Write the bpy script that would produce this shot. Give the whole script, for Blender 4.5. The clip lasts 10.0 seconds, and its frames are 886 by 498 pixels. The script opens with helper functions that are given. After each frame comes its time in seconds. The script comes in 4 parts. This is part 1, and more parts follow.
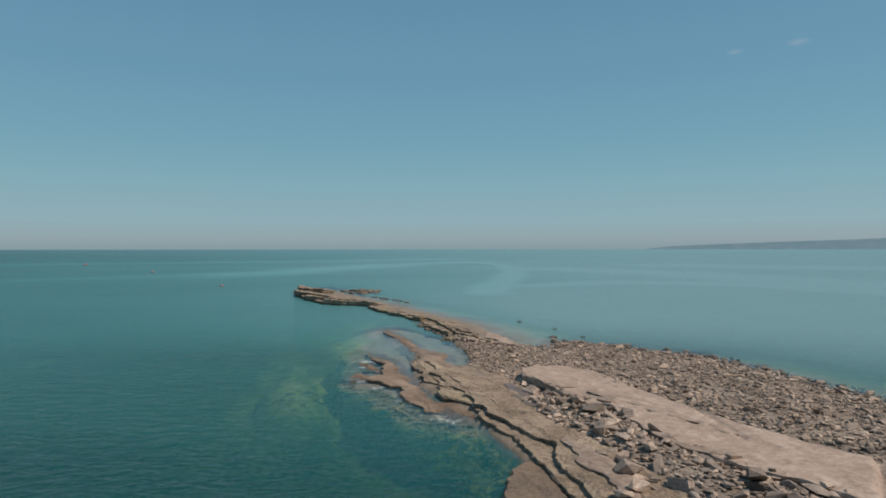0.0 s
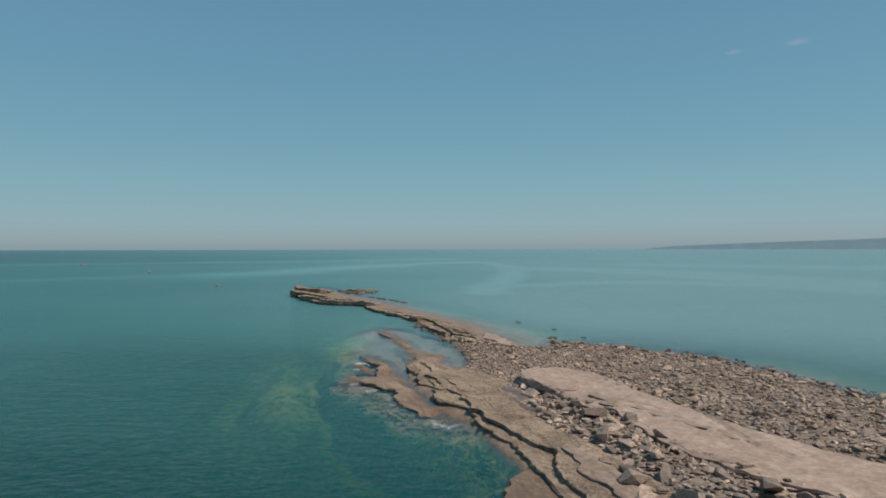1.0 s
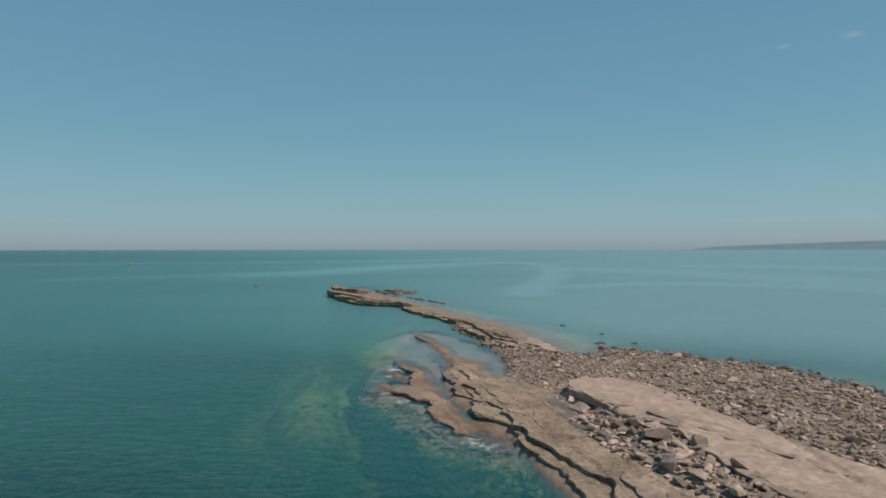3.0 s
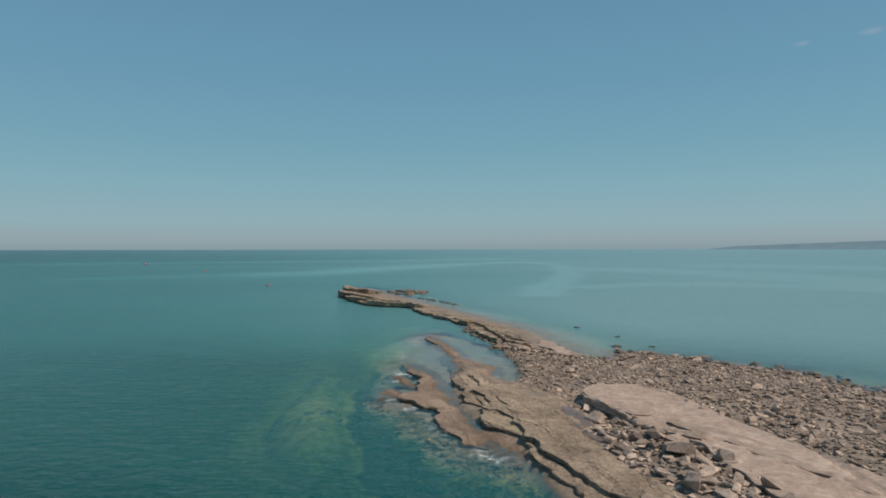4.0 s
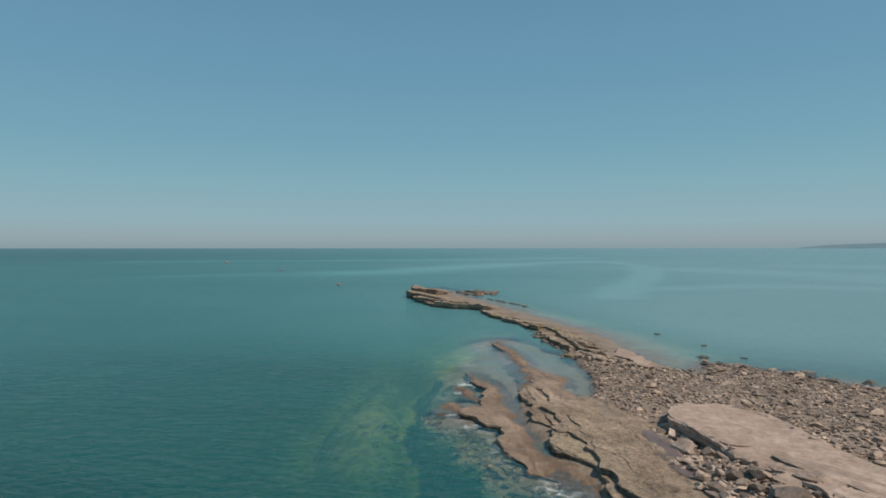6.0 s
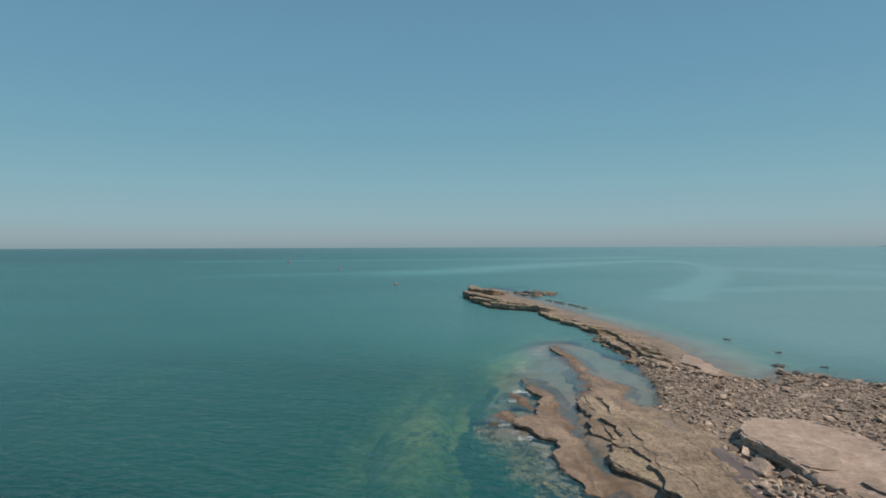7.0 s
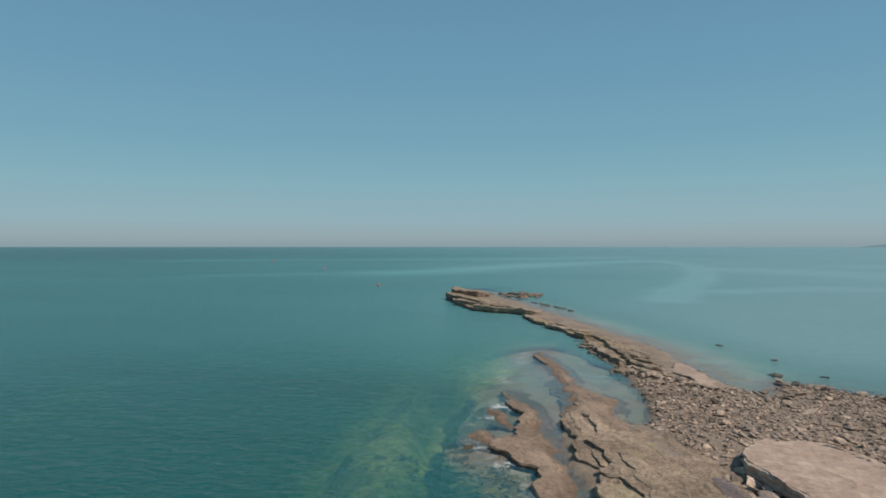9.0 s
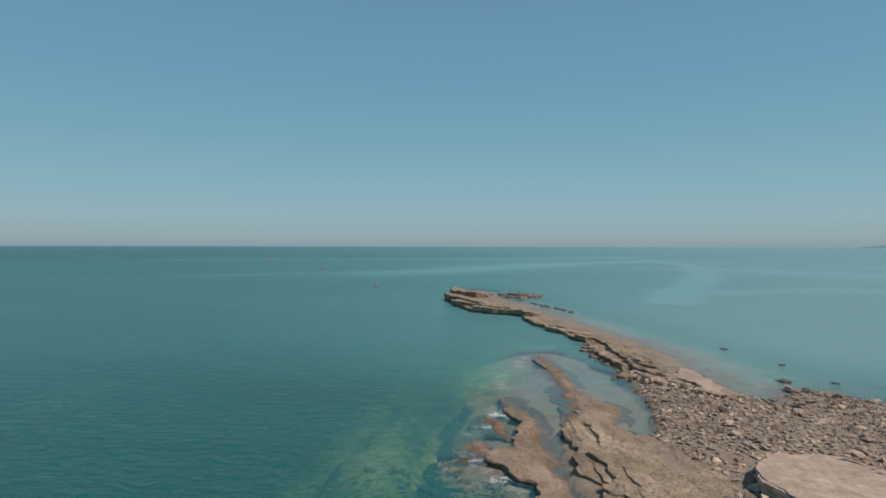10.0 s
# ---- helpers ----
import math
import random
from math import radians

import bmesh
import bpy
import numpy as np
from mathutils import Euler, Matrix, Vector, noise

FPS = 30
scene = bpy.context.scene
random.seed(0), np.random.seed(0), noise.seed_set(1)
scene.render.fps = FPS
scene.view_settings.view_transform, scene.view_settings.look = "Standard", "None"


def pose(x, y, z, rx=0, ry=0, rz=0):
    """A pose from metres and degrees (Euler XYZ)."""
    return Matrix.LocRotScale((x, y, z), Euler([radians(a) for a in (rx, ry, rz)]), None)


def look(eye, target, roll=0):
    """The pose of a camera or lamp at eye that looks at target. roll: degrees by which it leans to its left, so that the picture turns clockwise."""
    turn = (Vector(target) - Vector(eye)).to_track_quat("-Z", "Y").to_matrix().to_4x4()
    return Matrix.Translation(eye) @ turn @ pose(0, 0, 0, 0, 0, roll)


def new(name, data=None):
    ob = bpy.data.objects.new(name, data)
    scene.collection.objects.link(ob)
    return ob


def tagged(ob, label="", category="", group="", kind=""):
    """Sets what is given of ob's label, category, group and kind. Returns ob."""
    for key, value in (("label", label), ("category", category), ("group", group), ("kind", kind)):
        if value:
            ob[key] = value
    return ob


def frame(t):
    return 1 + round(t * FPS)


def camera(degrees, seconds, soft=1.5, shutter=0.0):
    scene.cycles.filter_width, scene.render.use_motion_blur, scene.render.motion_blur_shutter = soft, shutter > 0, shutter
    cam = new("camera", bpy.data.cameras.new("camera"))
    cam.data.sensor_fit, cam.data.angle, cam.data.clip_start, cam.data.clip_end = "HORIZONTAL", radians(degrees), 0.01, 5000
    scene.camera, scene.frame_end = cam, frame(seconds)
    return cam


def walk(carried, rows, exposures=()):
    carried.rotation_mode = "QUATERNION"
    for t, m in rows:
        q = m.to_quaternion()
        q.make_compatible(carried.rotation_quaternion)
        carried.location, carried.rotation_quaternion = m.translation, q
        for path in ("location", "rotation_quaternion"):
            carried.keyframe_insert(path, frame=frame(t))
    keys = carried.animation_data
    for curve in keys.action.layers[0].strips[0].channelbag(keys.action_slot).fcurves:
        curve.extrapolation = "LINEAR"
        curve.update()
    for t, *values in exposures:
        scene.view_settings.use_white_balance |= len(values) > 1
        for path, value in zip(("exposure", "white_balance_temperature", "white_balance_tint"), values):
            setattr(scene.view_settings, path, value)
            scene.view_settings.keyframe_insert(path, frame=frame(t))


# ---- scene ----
cam = camera(70.0, 10.0, soft=1.75)
# seconds, eye, yaw to the left, pitch up, roll
PATH = [
    (0, (-0.000, 0.000, 9.000), 0.134, -0.088, -0.072),
    (0.5, (0.046, 0.770, 8.918), -0.018, -0.085, -0.156),
    (1, (0.222, 1.495, 8.838), 0.075, -0.065, -0.109),
    (1.5, (0.229, 2.292, 8.790), 0.257, -0.060, -0.182),
    (2, (0.176, 3.123, 8.764), 0.816, -0.043, -0.198),
    (2.5, (0.200, 4.098, 8.679), 2.665, -0.036, -0.101),
    (4, (0.483, 6.736, 8.697), 4.967, -0.060, -0.083),
    (4.5, (0.525, 7.536, 8.740), 6.733, -0.096, -0.044),
    (5, (0.541, 8.307, 8.787), 8.430, -0.128, -0.014),
    (6.5, (0.598, 10.613, 8.927), 14.193, -0.209, -0.120),
    (7, (0.603, 11.267, 9.012), 16.800, -0.243, -0.190),
    (7.5, (0.606, 12.185, 9.033), 16.813, -0.266, -0.130),
    (8, (0.586, 13.269, 8.984), 15.822, -0.270, -0.041),
    (8.5, (0.505, 14.064, 9.011), 15.755, -0.264, -0.010),
    (9, (0.431, 14.816, 9.097), 15.679, -0.298, -0.014),
    (9.5, (0.325, 15.671, 9.101), 15.645, -0.312, 0.079),
    (10, (0.238, 16.455, 9.131), 15.675, -0.325, 0.111),
]


def aim(eye, yaw, pitch, roll):
    a, b = radians(yaw), radians(pitch)
    ahead = Vector((-math.sin(a) * math.cos(b), math.cos(a) * math.cos(b), math.sin(b)))
    return look(eye, Vector(eye) + 10 * ahead, roll)


walk(cam, [(t, aim(eye, yaw, pitch, roll)) for t, eye, yaw, pitch, roll in PATH], [(0.0, 0.0), (5.0, 0.02), (10.0, 0.06)])

# ---- light: clear, slightly hazy morning, sun high on the right ----
SUN_HEIGHT, SUN_SIDE = radians(48), radians(98)   # side: clockwise from +y
world = bpy.data.worlds.new("sky")
scene.world = world
world.use_nodes = True
wt = world.node_tree
wt.nodes.clear()


def wnode(kind, **values):
    n = wt.nodes.new(kind)
    for k, v in values.items():
        n.inputs[k].default_value = v
    return n


sky = wnode("ShaderNodeTexSky")
sky.sky_type, sky.sun_disc = "NISHITA", False
sky.sun_elevation, sky.sun_rotation = SUN_HEIGHT, SUN_SIDE
sky.air_density, sky.dust_density, sky.ozone_density = 1.0, 2.0, 2.0
coord = wnode("ShaderNodeTexCoord")
split = wnode("ShaderNodeSeparateXYZ")
wt.links.new(coord.outputs["Generated"], split.inputs[0])
haze = wnode("ShaderNodeValToRGB")
wt.links.new(split.outputs["Z"], haze.inputs[0])
ramp = haze.color_ramp
SKY_TONES = [(0.0, (0.262, 0.350, 0.386)), (0.014, (0.302, 0.394, 0.430)), (0.04, (0.282, 0.428, 0.484)), (0.09, (0.227, 0.412, 0.486)),
             (0.16, (0.174, 0.366, 0.463)), (0.25, (0.145, 0.320, 0.447)), (0.36, (0.124, 0.279, 0.410)), (1.0, (0.075, 0.19, 0.35))]
while len(ramp.elements) < len(SKY_TONES):
    ramp.elements.new(0.5)
for e, (p, c) in zip(ramp.elements, SKY_TONES):
    e.position, e.color = p, (*c, 1)
dim = wnode("ShaderNodeVectorMath")
dim.operation = "SCALE"
dim.inputs["Scale"].default_value = 0.08
wt.links.new(sky.outputs[0], dim.inputs[0])
blend = wnode("ShaderNodeMix")
blend.data_type = "RGBA"
blend.inputs["Factor"].default_value = 0.9
wt.links.new(dim.outputs[0], blend.inputs["A"])
wt.links.new(haze.outputs[0], blend.inputs["B"])
# two faint wisps of cloud, high on the right
tone = blend.outputs["Result"]
for way, size in (((626, 1120, 364), 0.017), ((513, 1120, 346), 0.012)):
    apart = wnode("ShaderNodeVectorMath")
    apart.operation = "SUBTRACT"
    apart.inputs[1].default_value = Vector(way).normalized()
    wt.links.new(coord.outputs["Generated"], apart.inputs[0])
    squash = wnode("ShaderNodeVectorMath")
    squash.operation = "MULTIPLY"
    squash.inputs[1].default_value = (1, 1, 3.2)
    wt.links.new(apart.outputs[0], squash.inputs[0])
    far = wnode("ShaderNodeVectorMath")
    far.operation = "LENGTH"
    wt.links.new(squash.outputs[0], far.inputs[0])
    spot = wnode("ShaderNodeMapRange")
    spot.inputs["From Min"].default_value, spot.inputs["From Max"].default_value = size, 0.0
    wt.links.new(far.outputs["Value"], spot.inputs["Value"])
    shreds = wnode("ShaderNodeTexNoise", Scale=60.0, Detail=4.0, Roughness=0.6)
    wt.links.new(squash.outputs[0], shreds.inputs["Vector"])
    body = wnode("ShaderNodeMath")
    body.operation, body.use_clamp = "MULTIPLY", True
    wt.links.new(spot.outputs[0], body.inputs[0])
    wt.links.new(shreds.outputs["Fac"], body.inputs[1])
    wisp = wnode("ShaderNodeMix")
    wisp.data_type = "RGBA"
    wisp.inputs["B"].default_value = (0.31, 0.39, 0.46, 1)
    wt.links.new(body.outputs[0], wisp.inputs["Factor"])
    wt.links.new(tone, wisp.inputs["A"])
    tone = wisp.outputs["Result"]
ground_light = wnode("ShaderNodeBackground", Strength=1.0)
wt.links.new(tone, ground_light.inputs["Color"])
wout = wnode("ShaderNodeOutputWorld")
wt.links.new(ground_light.outputs[0], wout.inputs[0])

sun = new("sun", bpy.data.lights.new("sun", "SUN"))
sun.data.energy, sun.data.angle, sun.data.color = 4.1, radians(0.6), (1.0, 0.93, 0.84)
to_sun = Vector((math.sin(SUN_SIDE) * math.cos(SUN_HEIGHT), math.cos(SUN_SIDE) * math.cos(SUN_HEIGHT), math.sin(SUN_HEIGHT)))
sun.matrix_world = look(Vector((60, 60, 80)), Vector((60, 60, 80)) - to_sun)

# ---- materials ----
def material(name):
    m = bpy.data.materials.new(name)
    m.use_nodes = True
    m.node_tree.nodes.clear()
    return m, m.node_tree.nodes, m.node_tree.links


def add(nodes, kind, **values):
    n = nodes.new(kind)
    for k, v in values.items():
        n.inputs[k.replace("_", " ")].default_value = v
    return n


def noise_node(nodes, links, vec, scale, detail=5.0, rough=0.6, distortion=0.0):
    n = add(nodes, "ShaderNodeTexNoise", Scale=scale, Detail=detail, Roughness=rough, Distortion=distortion)
    links.new(vec, n.inputs["Vector"])
    return n.outputs["Fac"]


def ramp_node(nodes, links, fac, stops):
    r = nodes.new("ShaderNodeValToRGB")
    while len(r.color_ramp.elements) < len(stops):
        r.color_ramp.elements.new(0.5)
    for e, (p, c) in zip(r.color_ramp.elements, stops):
        e.position, e.color = p, (*c, 1) if len(c) == 3 else c
    links.new(fac, r.inputs[0])
    return r.outputs[0]


def mix_node(nodes, links, fac, a, b, blend="MIX"):
    n = nodes.new("ShaderNodeMix")
    n.data_type, n.blend_type = "RGBA", blend
    for v, k in ((fac, "Factor"), (a, "A"), (b, "B")):
        if isinstance(v, (int, float)):
            n.inputs[k].default_value = v
        elif isinstance(v, tuple):
            n.inputs[k].default_value = (*v, 1)
        else:
            links.new(v, n.inputs[k])
    return n.outputs["Result"]


def math_node(nodes, links, op, a, b=None, clamp=False):
    n = nodes.new("ShaderNodeMath")
    n.operation, n.use_clamp = op, clamp
    for k, v in enumerate((a, b)):
        if isinstance(v, (int, float)):
            n.inputs[k].default_value = v
        elif v is not None:
            links.new(v, n.inputs[k])
    return n.outputs[0]


def rock_material(name, dark, mid, light, stain=(0.2, 0.15, 0.1), stain_amount=0.5, rough=0.85, bump=0.6, per="", wet=0.0,
                  grain=7.0, weed=None, ochre=False, strike=None, specks=0.8, crack=0.0, streaks=0.6):
    """Weathered limestone: patches, grain, stains; below the tide line it turns to dark weed."""
    m, nodes, links = material(name)
    geo = nodes.new("ShaderNodeNewGeometry")
    pos = geo.outputs["Position"]
    big = noise_node(nodes, links, pos, 0.45, 4, 0.6, 0.6)
    fine = noise_node(nodes, links, pos, grain, 6, 0.7)
    mid_n = noise_node(nodes, links, pos, 1.9, 5, 0.65, 0.4)
    if strike is not None:
        # bedding shows as streaks along the strike
        level = nodes.new("ShaderNodeVectorRotate")
        level.rotation_type = "Z_AXIS"
        level.inputs["Angle"].default_value = -strike
        links.new(pos, level.inputs["Vector"])
        drawn = nodes.new("ShaderNodeMapping")
        drawn.inputs["Scale"].default_value = (1.0, 0.22, 1.5)
        links.new(level.outputs[0], drawn.inputs["Vector"])
        streak = noise_node(nodes, links, drawn.outputs[0], 3.2, 5, 0.7, 0.6)
        mid_n = mix_node(nodes, links, streaks, mid_n, streak)
    tone = mix_node(nodes, links, 0.5, big, mid_n)
    tone = mix_node(nodes, links, 0.3, tone, fine)
    col = ramp_node(nodes, links, tone, [(0.40, dark), (0.5, mid), (0.59, light)])
    speck = noise_node(nodes, links, pos, 5.0, 4, 0.8, 0.8)
    col = mix_node(nodes, links, specks, col, ramp_node(nodes, links, speck, [(0.34, (0.62, 0.62, 0.62)), (0.5, (1, 1, 1)), (0.64, (1.35, 1.33, 1.3))]), "MULTIPLY")
    warp = nodes.new("ShaderNodeVectorMath")
    warp.operation = "MULTIPLY_ADD"
    wobble = add(nodes, "ShaderNodeTexNoise", Scale=1.3, Detail=4.0, Roughness=0.6)
    links.new(pos, wobble.inputs["Vector"])
    links.new(wobble.outputs["Color"], warp.inputs[0])
    warp.inputs[1].default_value = (0.9, 0.9, 0.9)
    links.new(drawn.outputs[0] if strike is not None else pos, warp.inputs[2])
    joints = add(nodes, "ShaderNodeTexVoronoi", Scale=1.25)
    joints.feature = "DISTANCE_TO_EDGE"
    links.new(warp.outputs[0], joints.inputs["Vector"])
    joint = ramp_node(nodes, links, joints.outputs["Distance"], [(0.0, (0, 0, 0)), (0.05, (1, 1, 1))])
    joint = mix_node(nodes, links, ramp_node(nodes, links, noise_node(nodes, links, pos, 0.8, 2), [(0.44, (1, 1, 1)), (0.56, (0, 0, 0))]), joint, (1.0, 1.0, 1.0))
    if crack:
        col = mix_node(nodes, links, crack, col, mix_node(nodes, links, joint, (0.42, 0.40, 0.38), (1.0, 1.0, 1.0)), "MULTIPLY")
    spots = ramp_node(nodes, links, mid_n, [(0.52, (0, 0, 0)), (0.66, (1, 1, 1))])
    col = mix_node(nodes, links, math_node(nodes, links, "MULTIPLY", spots, stain_amount), col, stain)
    if ochre:
        patch = ramp_node(nodes, links, noise_node(nodes, links, pos, 0.28, 3, 0.5, 0.5), [(0.5, (0, 0, 0)), (0.62, (1, 1, 1))])
        col = mix_node(nodes, links, math_node(nodes, links, "MULTIPLY", patch, 0.5), col, mix_node(nodes, links, fine, (0.33, 0.235, 0.125), (0.49, 0.365, 0.205)))
    if strike is not None:
        bed_tone = nodes.new("ShaderNodeObjectInfo").outputs["Random"]
        col = mix_node(nodes, links, 1.0, col, ramp_node(nodes, links, bed_tone, [(0.0, (0.82, 0.81, 0.80)), (1.0, (1.14, 1.13, 1.12))]), "MULTIPLY")
    if per:
        if per == "object":
            rnd = nodes.new("ShaderNodeObjectInfo").outputs["Random"]
        else:
            rnd = geo.outputs["Random Per Island"]
        shade = ramp_node(nodes, links, rnd, [(0.0, (0.35, 0.345, 0.35)), (0.2, (0.7, 0.69, 0.69)), (0.6, (0.92, 0.90, 0.89)), (1.0, (1.28, 1.23, 1.17))])
        col = mix_node(nodes, links, 1.0, col, shade, "MULTIPLY")
    if weed:
        z = nodes.new("ShaderNodeSeparateXYZ")
        links.new(pos, z.inputs[0])
        low = math_node(nodes, links, "ADD", z.outputs["Z"], math_node(nodes, links, "MULTIPLY", mid_n, 0.5))
        mask = ramp_node(nodes, links, low, [(weed[1], (1, 1, 1)), (weed[2], (0, 0, 0))])
        col = mix_node(nodes, links, mask, col, mix_node(nodes, links, fine, weed[0], tuple(0.6 * c for c in weed[0])))
        if len(weed) > 3:
            sunk = math_node(nodes, links, "ADD", math_node(nodes, links, "MULTIPLY", low, 0.5), 0.9)
            olive = mix_node(nodes, links, ramp_node(nodes, links, mid_n, [(0.4, (0, 0, 0)), (0.6, (1, 1, 1))]), weed[3], tuple(0.5 * c for c in weed[3]))
            side = math_node(nodes, links, "ADD", z.outputs["X"], math_node(nodes, links, "MULTIPLY", math_node(nodes, links, "SUBTRACT", z.outputs["Y"], 44.5), 0.4))
            side = ramp_node(nodes, links, math_node(nodes, links, "MULTIPLY", side, 0.1), [(0.0, (0, 0, 0)), (0.4, (1, 1, 1))])
            olive = mix_node(nodes, links, side, olive, (0.34, 0.21, 0.195))
            col = mix_node(nodes, links, ramp_node(nodes, links, sunk, [(0.74, (1, 1, 1)), (0.86, (0, 0, 0))]), col, olive)
    bsdf = nodes.new("ShaderNodeBsdfPrincipled")
    links.new(col, bsdf.inputs["Base Color"])
    bsdf.inputs["Specular IOR Level"].default_value = 0.3
    links.new(ramp_node(nodes, links, big, [(0.3, (rough - wet,) * 3), (0.7, (rough,) * 3)]), bsdf.inputs["Roughness"])
    crease = noise_node(nodes, links, pos, 3.0, 8, 0.75)
    b = add(nodes, "ShaderNodeBump", Strength=bump, Distance=0.16)
    height = mix_node(nodes, links, 0.3, crease, speck)
    if crack:
        height = mix_node(nodes, links, 0.5 * crack, height, mix_node(nodes, links, 1.0, height, joint, "MULTIPLY"))
    links.new(height, b.inputs["Height"])
    links.new(b.outputs[0], bsdf.inputs["Normal"])
    out = nodes.new("ShaderNodeOutputMaterial")
    links.new(bsdf.outputs[0], out.inputs["Surface"])
    return m


SLAB_ROCK = rock_material("pale_limestone", (0.245, 0.170, 0.126), (0.308, 0.218, 0.165), (0.375, 0.275, 0.213), (0.40, 0.315, 0.255), 0.35, grain=5, bump=0.3, strike=0.34, specks=0.4, crack=0.25, streaks=0.06)
LEDGE_ROCK = rock_material("ochre_ledge_rock", (0.16, 0.113, 0.078), (0.318, 0.226, 0.154), (0.44, 0.332, 0.235), (0.14, 0.098, 0.068), 0.55,
                           weed=((0.19, 0.118, 0.076), 0.26, 0.46), strike=0.24, bump=1.0, specks=1.0, crack=0.7, streaks=0.75)
OCHRE_ROCK = rock_material("yellow_ochre_rock", (0.20, 0.145, 0.088), (0.315, 0.235, 0.148), (0.40, 0.308, 0.205), (0.17, 0.12, 0.075), 0.45,
                           weed=((0.18, 0.115, 0.075), 0.22, 0.40), strike=0.24, bump=0.6, specks=0.7, crack=0.5)
SPINE_ROCK = rock_material("brown_reef_rock", (0.125, 0.087, 0.059), (0.262, 0.192, 0.136), (0.41, 0.310, 0.225), (0.125, 0.085, 0.057), 0.6,
                           weed=((0.19, 0.105, 0.058), 0.28, 0.52), ochre=True, strike=0.4, bump=0.9, specks=1.0, crack=0.75)
FLAT_ROCK = rock_material("wet_brown_rock_flat", (0.135, 0.088, 0.056), (0.222, 0.149, 0.099), (0.29, 0.207, 0.146), (0.15, 0.09, 0.05), 0.5, rough=0.75, wet=0.3, strike=0.24, bump=0.6, specks=0.7, crack=0.35, streaks=0.6,
                          weed=((0.165, 0.094, 0.050), 0.20, 0.37))
STONE_A = rock_material("grey_brown_boulder", (0.24, 0.178, 0.138), (0.38, 0.280, 0.216), (0.52, 0.400, 0.322), (0.21, 0.152, 0.118), 0.4, per="object", grain=9, weed=((0.12, 0.09, 0.066), 0.22, 0.46))
STONE_B = rock_material("grey_brown_rubble", (0.235, 0.174, 0.132), (0.37, 0.272, 0.206), (0.50, 0.385, 0.306), (0.205, 0.15, 0.112), 0.4, per="island", grain=9, weed=((0.12, 0.09, 0.066), 0.22, 0.46))
SUNK_STONE = rock_material("weedy_sunken_stone", (0.11, 0.085, 0.048), (0.19, 0.148, 0.085), (0.31, 0.25, 0.155), (0.09, 0.07, 0.038), 0.5, per="island", grain=9)
BED_ROCK = rock_material("shore_bed", (0.14, 0.10, 0.074), (0.225, 0.165, 0.122), (0.31, 0.235, 0.177), (0.15, 0.11, 0.08), 0.5,
                         weed=((0.30, 0.222, 0.145), 0.10, 0.42, (0.43, 0.335, 0.165)), bump=0.6)
DARK_ROCK = rock_material("dark_wet_rock", (0.05, 0.042, 0.035), (0.09, 0.075, 0.06), (0.14, 0.115, 0.09), (0.06, 0.05, 0.035), 0.5, rough=0.6)


